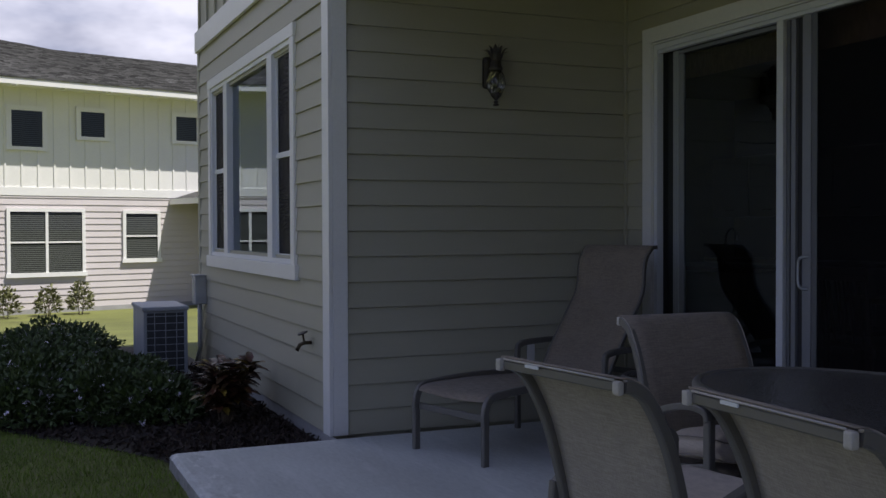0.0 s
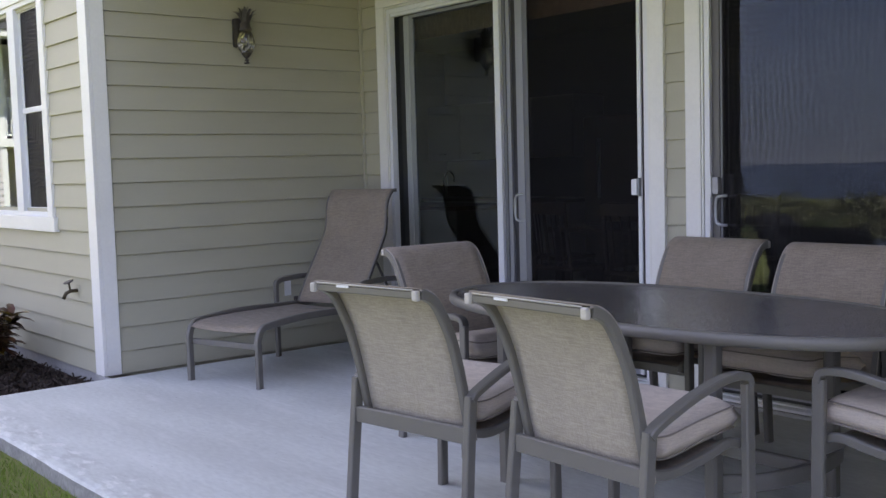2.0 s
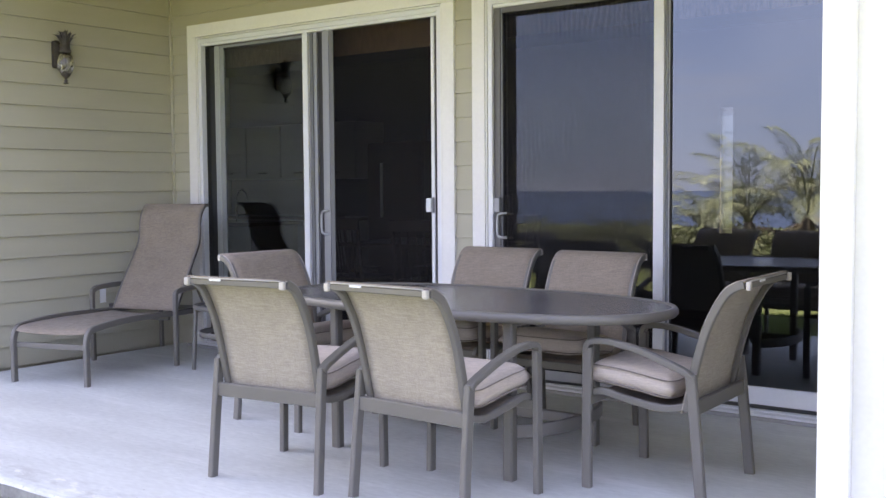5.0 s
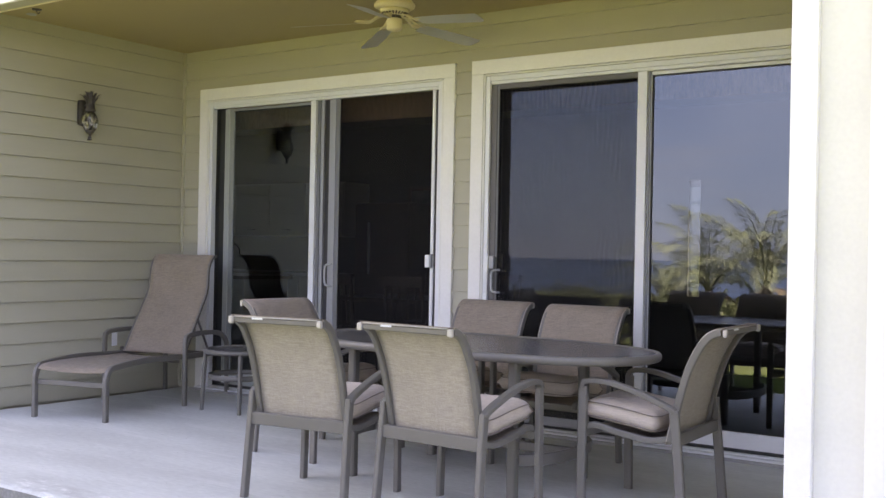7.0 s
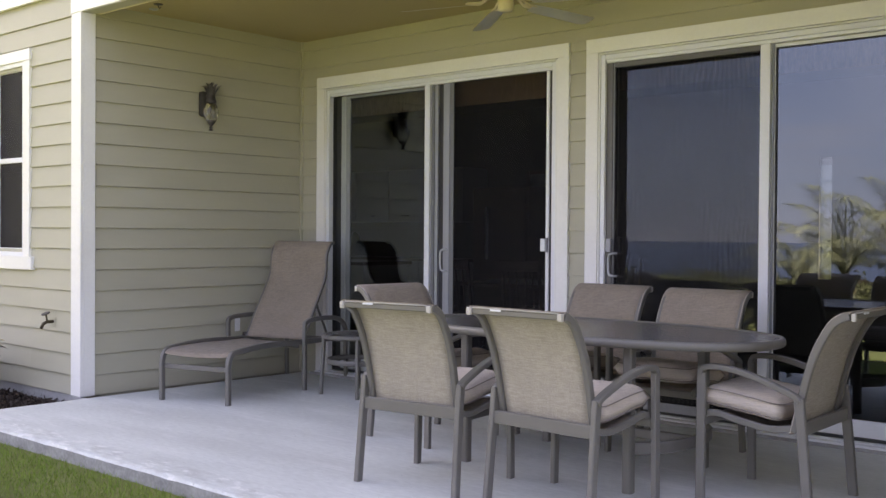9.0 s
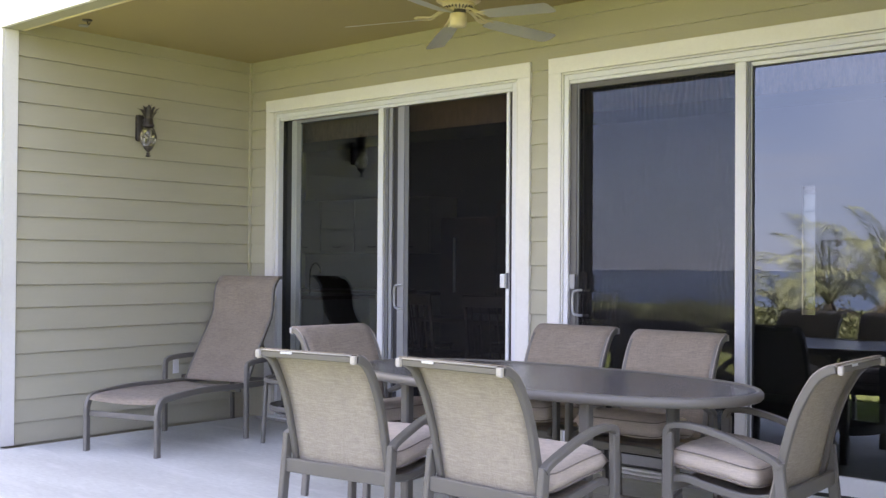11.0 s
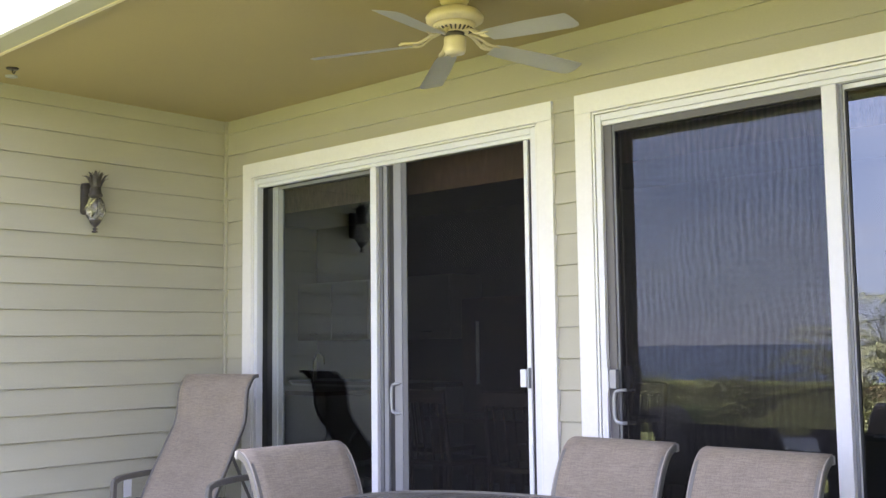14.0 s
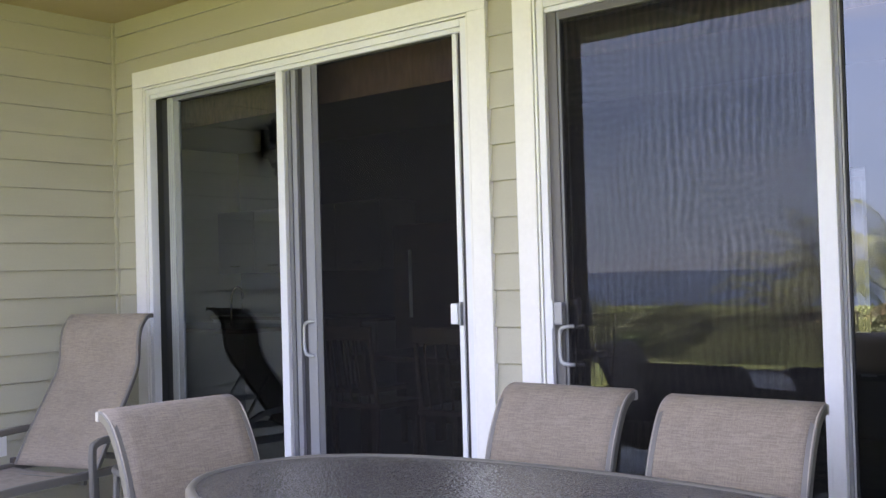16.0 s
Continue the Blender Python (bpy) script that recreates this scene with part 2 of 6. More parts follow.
def concrete(name):
    """Broomed slab: streaks along x, blotches, speckle, and a weathered crust along the open front edge."""
    m = material(name, (0.57, 0.59, 0.57), 0.75, var=0.14, scale=1.5, fine=24, bump=0.35, stretch=(0.7, 2.0, 1))
    n, k = m.node_tree.nodes, m.node_tree.links
    b = n["Principled BSDF"]
    base = b.inputs["Base Color"].links[0].from_socket
    pos = n.new("ShaderNodeNewGeometry").outputs["Position"]

    def blot(scale, detail, stretch, lo, hi, to):
        mp, t, mr = n.new("ShaderNodeMapping"), n.new("ShaderNodeTexNoise"), n.new("ShaderNodeMapRange")
        mp.inputs["Scale"].default_value = stretch
        t.inputs["Scale"].default_value, t.inputs["Detail"].default_value, t.inputs["Roughness"].default_value = scale, detail, 0.65
        mr.inputs["From Min"].default_value, mr.inputs["From Max"].default_value = lo, hi
        mr.inputs["To Min"].default_value, mr.inputs["To Max"].default_value = 0.0, to
        k.new(pos, mp.inputs["Vector"])
        k.new(mp.outputs["Vector"], t.inputs["Vector"])
        k.new(t.outputs["Fac"], mr.inputs["Value"])
        return mr.outputs["Result"]

    def tone(col, fac, to):
        mx = n.new("ShaderNodeMix")
        mx.data_type = "RGBA"
        mx.inputs["B"].default_value = (*to, 1)
        k.new(fac, mx.inputs["Factor"])
        k.new(col, mx.inputs["A"])
        return mx.outputs["Result"]

    def times(a, c):
        q = n.new("ShaderNodeMath")
        q.operation = "MULTIPLY"
        k.new(a, q.inputs[0])
        k.new(c, q.inputs[1])
        return q.outputs[0]

    base = tone(base, blot(2.2, 6, (0.35, 1.6, 1), 0.46, 0.72, 0.4), (0.475, 0.485, 0.47))
    base = tone(base, blot(3.0, 5, (0.3, 2.2, 1), 0.55, 0.7, 0.55), (0.74, 0.74, 0.73))
    base = tone(base, blot(45, 2, (1, 1, 1), 0.70, 0.74, 0.7), (0.3, 0.3, 0.3))
    sp = n.new("ShaderNodeSeparateXYZ")
    k.new(pos, sp.inputs[0])
    edge = n.new("ShaderNodeMapRange")
    edge.inputs["From Min"].default_value, edge.inputs["From Max"].default_value = -2.93, -3.0
    k.new(sp.outputs["Y"], edge.inputs["Value"])
    base = tone(base, times(edge.outputs["Result"], blot(9, 6, (0.6, 1.5, 1), 0.5, 0.62, 0.55)), (0.40, 0.40, 0.385))
    base = tone(base, times(edge.outputs["Result"], blot(14, 4, (0.5, 1.2, 1), 0.54, 0.62, 0.6)), (0.78, 0.78, 0.76))
    k.new(base, b.inputs["Base Color"])
    return m


SIDING = material("sage_siding", (0.425, 0.412, 0.318), 0.55, var=0.06, scale=1.6, fine=90, bump=0.25, stretch=(1, 1, 4), each=0.025)
SIDING_FAR = material("grey_siding", (0.58, 0.54, 0.53), 0.6, var=0.06, scale=1.2, fine=40, each=0.02)
BATTEN_FAR = material("cream_board", (0.78, 0.78, 0.73), 0.6, var=0.05, scale=1.0, fine=30)
CEILING = material("khaki_ceiling_paint", (0.38, 0.31, 0.155), 0.7, var=0.05, scale=2, fine=120, bump=0.2)
PANEL = material("grey_white_panel_paint", (0.70, 0.70, 0.64), 0.5, var=0.05, scale=3, fine=50, bump=0.12)
WHITE = material("white_trim_paint", (0.80, 0.80, 0.77), 0.42, var=0.04, scale=3, fine=50, bump=0.12)
VINYL = material("white_vinyl", (0.74, 0.76, 0.78), 0.35, var=0.03, scale=4, fine=60, bump=0.05)
SCREEN_FRAME = material("grey_aluminium", (0.30, 0.31, 0.33), 0.4, metal=0.3, var=0.06, scale=6, bump=0.05)
# Vinyl darkened by colour for the shade deep in the door frame.
SHADED_VINYL = material("shaded_vinyl", (0.035, 0.038, 0.037), 0.5, var=0.1, scale=6, bump=0.05)
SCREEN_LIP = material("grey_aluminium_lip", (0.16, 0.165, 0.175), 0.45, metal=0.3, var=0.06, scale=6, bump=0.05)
SCREEN_DARK = material("dark_grey_aluminium", (0.125, 0.122, 0.12), 0.5, metal=0.2, var=0.1, scale=6, bump=0.05)
LEAF_VINYL = material("grey_green_vinyl", (0.40, 0.43, 0.415), 0.4, var=0.04, scale=5, bump=0.04)
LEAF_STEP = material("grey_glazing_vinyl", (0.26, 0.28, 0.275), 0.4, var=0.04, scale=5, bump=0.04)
DARK_FRAME = material("charcoal_aluminium", (0.075, 0.075, 0.076), 0.45, metal=0.2, var=0.08, scale=6, bump=0.05)
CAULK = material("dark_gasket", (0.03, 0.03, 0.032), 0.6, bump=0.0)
CONCRETE = concrete("patio_concrete")
SLAB_EDGE = material("rough_slab_edge", (0.30, 0.30, 0.29), 0.9, var=0.3, scale=9, fine=60, bump=0.9)
FOOTING = material("footing_concrete", (0.34, 0.34, 0.335), 0.85, var=0.15, scale=3, fine=40, bump=0.5)
METAL = material("taupe_powder_coat", (0.148, 0.141, 0.126), 0.42, var=0.07, scale=8, fine=180, bump=0.08, local=True)
CAP = material("pale_plastic_cap", (0.46, 0.44, 0.40), 0.5, bump=0.05)
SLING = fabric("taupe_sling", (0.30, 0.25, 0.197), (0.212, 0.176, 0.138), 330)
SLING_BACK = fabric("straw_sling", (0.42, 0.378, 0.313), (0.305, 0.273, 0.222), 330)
CUSHION = fabric("oatmeal_canvas", (0.58, 0.505, 0.43), (0.47, 0.41, 0.35), 420)
EDGE_GLINT = fabric("pale_edge_glint", (0.40, 0.36, 0.31), (0.33, 0.29, 0.25), 300)
PIPING = fabric("taupe_piping", (0.27, 0.235, 0.20), (0.2, 0.17, 0.145), 300)
TABLETOP = pebble_glass("smoked_pebble_glass")
IRON = material("dark_bronze", (0.07, 0.062, 0.057), 0.5, metal=0.25, var=0.2, scale=30, bump=0.2)
BRASS = material("weathered_brass", (0.075, 0.06, 0.04), 0.45, metal=0.7, var=0.3, scale=60)
CREAM = material("cream_enamel", (0.70, 0.62, 0.40), 0.35, var=0.04, scale=8, bump=0.05)
BLADE = material("fan_blade_white", (0.66, 0.66, 0.64), 0.45, var=0.04, scale=12, bump=0.05)
PULL = material("grey_pull_handle", (0.42, 0.44, 0.46), 0.35, metal=0.4, bump=0.03)
GREYBOX = material("grey_utility_paint", (0.36, 0.37, 0.36), 0.5, var=0.08, scale=8)
AC_PAINT = material("condenser_paint", (0.34, 0.365, 0.39), 0.5, var=0.1, scale=5)
AC_DARK = material("condenser_fins", (0.045, 0.05, 0.058), 0.5, var=0.3, scale=30, fine=200)
SHINGLE = material("asphalt_shingle", (0.07, 0.07, 0.067), 0.9, var=0.25, scale=3, fine=40, bump=0.4, island=0.6)
SHINGLE_PLAIN = material("asphalt_roof", (0.05, 0.05, 0.048), 0.9, var=0.35, scale=3, fine=14, bump=0.8)
GRASS_SOIL = material("lawn", (0.13, 0.142, 0.032), 0.9, var=0.3, scale=0.8, fine=70, bump=0.8, other=(0.08, 0.088, 0.022))
GRASS = material("grass_blade", (0.155, 0.235, 0.026), 0.6, var=0.25, scale=1.2, fine=9, bump=0, island=0.35)
MULCH = material("dark_mulch", (0.022, 0.016, 0.012), 0.9, var=0.5, scale=20, fine=140, bump=1.0)
CHIP = material("mulch_chip", (0.035, 0.023, 0.017), 0.85, var=0.4, scale=30, bump=0.4, island=0.5)
LEAF = material("shrub_leaf", (0.055, 0.085, 0.022), 0.55, var=0.3, scale=6, fine=50, bump=0, island=0.45)
LEAF_LIGHT = material("light_shrub_leaf", (0.13, 0.135, 0.055), 0.55, var=0.3, scale=6, fine=50, bump=0, island=0.4)
CROTON = material("croton_leaf", (0.05, 0.04, 0.014), 0.4, var=0.3, scale=14, fine=60, bump=0.1, other=(0.075, 0.016, 0.014), island=0.7)
CROTON_YELLOW = material("croton_yellow_leaf", (0.24, 0.17, 0.03), 0.4, var=0.3, scale=14, fine=60, bump=0.1, island=0.4)
FLOWER = material("pale_lilac_petal", (0.68, 0.62, 0.74), 0.6, var=0.1, scale=10, bump=0)
STEM = material("woody_stem", (0.11, 0.085, 0.06), 0.85, var=0.3, scale=20, bump=0.4)
SCRUB = material("scrub_leaf", (0.085, 0.088, 0.034), 0.6, var=0.5, scale=0.35, fine=5, bump=0, island=0.5)
FROND = material("palm_leaflet", (0.18, 0.18, 0.09), 0.5, var=0.3, scale=2, fine=20, bump=0, island=0.35)
DEAD_FROND = material("dry_palm_leaflet", (0.25, 0.175, 0.09), 0.7, var=0.3, scale=2, fine=20, bump=0, island=0.35)
TRUNK = material("palm_trunk", (0.16, 0.125, 0.09), 0.9, var=0.35, scale=6, fine=30, bump=0.8, stretch=(1, 1, 5))
OCEAN = material("ocean", (0.03, 0.045, 0.085), 0.45, var=0.2, scale=0.01, fine=0.2, bump=0.1)
GLASS_DOOR = glass("door_glass", (0.52, 0.55, 0.53), ior=2.25)
GLASS_WINDOW = glass("window_glass", (0.62, 0.65, 0.66))
GLASS_DIM = glass("slot_glass", (0.1, 0.1, 0.11))
GLASS_FAR = glass("far_window_glass", (0.6, 0.62, 0.62), ior=1.35)
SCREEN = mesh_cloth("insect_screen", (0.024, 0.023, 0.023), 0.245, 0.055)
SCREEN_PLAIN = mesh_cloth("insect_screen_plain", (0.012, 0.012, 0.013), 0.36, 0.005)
SCREEN_WINDOW = mesh_cloth("window_screen", (0.02, 0.02, 0.022), 0.8)
LAMP_GLASS = glass("seeded_lamp_glass", (0.80, 0.79, 0.75), 0.12, 1.9, (1.0, 0.99, 0.95))
# Room colours are set near black: the dimness indoors is put into them.
ROOM_WALL = material("shaded_room_wall", (0.062, 0.056, 0.05), 0.8, var=0.05, scale=2)
ROOM_FLOOR = material("shaded_room_tile", (0.05, 0.04, 0.034), 0.4, var=0.15, scale=3)
DARK_WOOD = material("dark_stained_wood", (0.07, 0.04, 0.024), 0.4, var=0.35, scale=4, fine=50, stretch=(1, 1, 6))
CABINET = material("painted_cabinet", (0.30, 0.28, 0.25), 0.5, var=0.06)
STEEL = material("brushed_steel", (0.5, 0.5, 0.5), 0.25, metal=1.0, var=0.05, bump=0.03)
BAMBOO = material("woven_bamboo", (0.21, 0.125, 0.08), 0.7, var=0.55, scale=16, fine=70, stretch=(3.0, 1, 0.7), bump=0.8)
BLIND = material("blind_slat", (0.2, 0.21, 0.195), 0.6, var=0.05, bump=0)
BLACK_COVER = material("black_vinyl_cover", (0.02, 0.02, 0.021), 0.5, var=0.4, scale=8, fine=60, bump=0.5)
PICTURE = material("framed_print", (0.10, 0.11, 0.10), 0.6, var=0.5, scale=9, fine=30)


# ---- mesh helpers ----
def part(name, bm, mat, parent=None, label="", smooth=False):
    """A bmesh as one mesh object, under a thing or a part."""
    me = bpy.data.meshes.new(name)
    bm.to_mesh(me)
    bm.free()
    me.materials.append(mat)
    if smooth:
        me.polygons.foreach_set("use_smooth", [True] * len(me.polygons))
    ob = new(name, me)
    ob.parent = parent
    if label:
        ob["label"] = label
    return ob


def thing(name, label, category, m=None, group="", kind=""):
    ob = new(name)
    ob.empty_display_size = 0.1
    if m is not None:
        ob.matrix_world = m
    return tagged(ob, label, category, group, kind)


def box(lo, hi, bevel=0.0, bm=None):
    bm = bm or bmesh.new()
    r = bmesh.ops.create_cube(bm, size=1.0)
    size = [b - a for a, b in zip(lo, hi)]
    mid = [(a + b) / 2 for a, b in zip(lo, hi)]
    bmesh.ops.transform(bm, matrix=Matrix.Translation(mid) @ Matrix.Diagonal((*size, 1)), verts=r["verts"])
    if bevel:
        es = list({e for v in r["verts"] for e in v.link_edges})
        bmesh.ops.bevel(bm, geom=es, offset=bevel, segments=2, profile=0.6, affect="EDGES")
    return bm


def curve(pts, n=6):
    """Catmull-Rom through the points."""
    P = [Vector(p) for p in pts]
    P = [2 * P[0] - P[1]] + P + [2 * P[-1] - P[-2]]
    out = []
    for i in range(1, len(P) - 2):
        a, b, c, d = P[i - 1:i + 3]
        for j in range(n):
            t = j / n
            out.append(0.5 * (2 * b + (c - a) * t + (2 * a - 5 * b + 4 * c - d) * t * t + (3 * b - a - 3 * c + d) * t ** 3))
    return out + [P[-2]]


def sweep(pts, w, h, side=(1, 0, 0), bm=None, loop=False, sides=8, power=3.5):
    """A bar of rounded section, w along side and h across it, along the points."""
    bm = bm or bmesh.new()
    P = [Vector(p) for p in pts]
    side = Vector(side)
    rings = []
    for i, p in enumerate(P):
        a = P[i - 1] if (i or loop) else P[i]
        b = P[(i + 1) % len(P)] if (i < len(P) - 1 or loop) else P[i]
        t = (b - a).normalized()
        s = (side - side.dot(t) * t).normalized()
        u = t.cross(s)
        ring = []
        if power >= 7:
            x, y, e = w / 2, h / 2, 0.16 * min(w, h)
            for c, d in ((x, y - e), (x - e, y), (e - x, y), (-x, y - e), (-x, e - y), (e - x, -y), (x - e, -y), (x, e - y)):
                ring.append(bm.verts.new(p + s * c + u * d))
            rings.append(ring)
            continue
        for q in range(sides):
            an = 2 * math.pi * (q + 0.5) / sides
            c, d = math.cos(an), math.sin(an)
            r = (abs(c) ** power + abs(d) ** power) ** (-1 / power)
            ring.append(bm.verts.new(p + s * (c * r * w / 2) + u * (d * r * h / 2)))
        rings.append(ring)
    for i in range(len(rings) - (0 if loop else 1)):
        A, B = rings[i], rings[(i + 1) % len(rings)]
        for q in range(sides):
            bm.faces.new((A[q], A[(q + 1) % sides], B[(q + 1) % sides], B[q]))
    if not loop:
        bm.faces.new(rings[0][::-1])
        bm.faces.new(rings[-1])
    return bm


def lathe(profile, n=20, bm=None, at=(0, 0, 0)):
    """A turned shape from (radius, height) pairs."""
    bm = bm or bmesh.new()
    rings = [[bm.verts.new((at[0] + r * math.cos(2 * math.pi * i / n), at[1] + r * math.sin(2 * math.pi * i / n), at[2] + z)) for i in range(n)] for r, z in profile]
    for A, B in zip(rings, rings[1:]):
        for i in range(n):
            bm.faces.new((A[i], A[(i + 1) % n], B[(i + 1) % n], B[i]))
    bm.faces.new(rings[0][::-1])
    bm.faces.new(rings[-1])
    return bm


def sheet(grid, thick, bm=None):
    """A closed sheet of cloth from rows of points."""
    bm = bm or bmesh.new()
    V = [[bm.verts.new(p) for p in row] for row in grid]
    fs = [bm.faces.new((A[i], A[i + 1], B[i + 1], B[i])) for A, B in zip(V, V[1:]) for i in range(len(A) - 1)]
    bm.normal_update()
    bmesh.ops.solidify(bm, geom=fs, thickness=thick)
    return bm


def raw(name, verts, faces, mat, parent=None, label="", smooth=False):
    me = bpy.data.meshes.new(name)
    me.from_pydata([tuple(v) for v in verts], [], [tuple(f) for f in faces])
    me.materials.append(mat)
    if smooth:
        me.polygons.foreach_set("use_smooth", [True] * len(me.polygons))
    ob = new(name, me)
    ob.parent = parent
    if label:
        ob["label"] = label
    return ob


def structure(name, label, category, bm, mat, smooth=False):
    return tagged(part(name, bm, mat, None, "", smooth), label, category, "", "structure")


LAP = 0.1595


def lap_boards(parent, start, along, out, spans, z0, z1, mat, lap=LAP, proud=0.014, gap=0.0045):
    """Lap siding: one bevelled board per course and stretch. spans: (from, to, low, high) along the wall."""
    a, o = Vector(along), Vector(out)
    cache = {}
    n = 0
    while z0 + n * lap < z1 - 0.02:
        lo, top = z0 + n * lap, min(z0 + (n + 1) * lap, z1)
        for s0, s1, b0, b1 in spans:
            c0, c1 = max(lo, b0), min(top, b1)
            if c1 - c0 < 0.015:
                continue
            key = (round(s0, 3), round(s1, 3), round(c0 - lo, 3), round(c1 - lo, 3))
            if key not in cache:
                bm = bmesh.new()
                h0, h1 = c0 - lo, c1 - lo
                foot = proud * (1 - h0 / lap)
                over = -gap if h1 > lap - 0.002 else 0.0
                prof = [(-0.004, h0), (foot + 0.003, h0), (foot + 0.004, h0 + 0.003), (proud * (1 - h1 / lap) + 0.003, h1 + over), (-0.004, h1 + over)]
                ends = [[bm.verts.new(a * s + o * p + Vector((0, 0, z))) for p, z in prof] for s in (s0, s1)]
                m = len(prof)
                for i in range(m):
                    bm.faces.new((ends[0][i], ends[0][(i + 1) % m], ends[1][(i + 1) % m], ends[1][i]))
                bm.faces.new(ends[0][::-1])
                bm.faces.new(ends[1])
                bmesh.ops.recalc_face_normals(bm, faces=bm.faces)
                me = bpy.data.meshes.new("siding_board")
                bm.to_mesh(me)
                bm.free()
                me.materials.append(mat)
                cache[key] = me
            ob = new("siding_board", cache[key])
            ob.parent = parent
            ob.location = Vector(start) + Vector((0, 0, lo))
        n += 1


# ---- ground ----
def ground_z(x, y):
    z = -0.085
    z -= 0.75 * min(1.0, max(0.0, (-x - 6.0) / 13.0))
    d = max(0.0, -y - 9.0)
    z -= 0.09 * min(d, 60.0) + 0.035 * max(0.0, min(d - 60.0, 600.0)) + 0.00002 * d * d * (d < 300)
    return z


def ground_sheet():
    xs = sorted({*[-3000, -900, -300, -120, -60, -40], *range(-30, 31, 2), *[40, 60, 120, 300, 900, 3000]})
    ys = sorted({*[-640, -420, -300, -200, -150, -110, -80, -60, -50, -44, -38, -34], *range(-30, 31, 2), *[60, 200, 900, 3000]})
    verts = [(x, y, ground_z(x, y)) for y in ys for x in xs]
    w = len(xs)
    faces = [(j * w + i, j * w + i + 1, (j + 1) * w + i + 1, (j + 1) * w + i) for j in range(len(ys) - 1) for i in range(w - 1)]
    tagged(raw("ground", verts, faces, GRASS_SOIL, smooth=True), "green mown lawn sloping away towards the sea", "ground", "", "structure")


ground_sheet()
structure("water", "deep blue ocean reaching to the horizon", "sea", box((-4600, -4600, -30), (4600, -630, -26)), OCEAN)


def grass_blades():
    rng = np.random.default_rng(3)
    n = 95000
    x = rng.uniform(-3.4, 5.8, n)
    y = -3.17 - rng.power(1.0, n) * 1.9
    keep = ~((x < 0.1) & (y > bed_edge(x)))
    x, y = x[keep], y[keep]
    n = len(x)
    h = rng.uniform(0.014, 0.042, n)
    an = rng.uniform(0, 2 * np.pi, n)
    lean = rng.uniform(0.0, 0.03, n)
    w = rng.uniform(0.0012, 0.003, n)
    la = rng.uniform(0, 2 * np.pi, n)
    z = np.full(n, -0.087)
    v = np.empty((n, 3, 3))
    v[:, 0] = np.c_[x - np.cos(an) * w, y - np.sin(an) * w, z]
    v[:, 1] = np.c_[x + np.cos(an) * w, y + np.sin(an) * w, z]
    v[:, 2] = np.c_[x + np.cos(la) * lean, y + np.sin(la) * lean, z + h]
    f = np.arange(3 * n).reshape(-1, 3)
    tagged(raw("grass", v.reshape(-1, 3).tolist(), f.tolist(), GRASS), "short green lawn grass along the patio edge", "grass", "", "stuff")


def bed_edge(x):
    """The lawn's edge along the planting bed."""
    return -3.12 + 0.62 * np.minimum(0, x) - 0.03 * np.sin(3 * x)


grass_blades()


def mulch_bed():
    xs = np.linspace(0.11, -6.5, 34)
    verts, faces = [], []
    for x in xs:
        e = max(-5.2, float(bed_edge(x)))
        for j in range(13):
            t = j / 12
            y = -2.16 + (e + 2.16) * t
            verts.append((x, y, -0.081 + 0.03 * math.sin(math.pi * t) ** 1.5 + 0.006 * t + 0.012 * noise.noise((x * 5, y * 5, 0)) + min(0, ground_z(x, y) + 0.085)))
    for i in range(len(xs) - 1):
        for j in range(12):
            faces.append((i * 13 + j, i * 13 + j + 1, (i + 1) * 13 + j + 1, (i + 1) * 13 + j))
    tagged(raw("planting_bed", verts, faces, MULCH, smooth=True), "dark bark mulch bed along the house wall", "mulch", "", "structure")
    rng = np.random.default_rng(5)
    n = 9000
    x = rng.uniform(-4.2, 0.08, n)
    y = -2.18 - rng.random(n) * (np.abs(bed_edge(x)) - 2.2)
    depth = (y + 2.16) / (bed_edge(x) + 2.16)
    c = np.c_[x, y, -0.075 + 0.03 * np.sin(np.pi * np.clip(depth, 0, 1)) ** 1.5 + rng.uniform(-0.01, 0.016, n)]
    a = rng.normal(size=(n, 3))
    a /= np.linalg.norm(a, axis=1)[:, None]
    b = np.cross(a, rng.normal(size=(n, 3)))
    b /= np.linalg.norm(b, axis=1)[:, None]
    l, w = rng.uniform(0.012, 0.04, n)[:, None], rng.uniform(0.004, 0.01, n)[:, None]
    v = np.stack([c - a * l - b * w, c + a * l - b * w, c + a * l + b * w, c - a * l + b * w], 1)
    tagged(raw("bark_chips", v.reshape(-1, 3).tolist(), np.arange(4 * n).reshape(-1, 4).tolist(), CHIP), "loose dark bark chips on the planting bed", "mulch", "", "stuff")


mulch_bed()


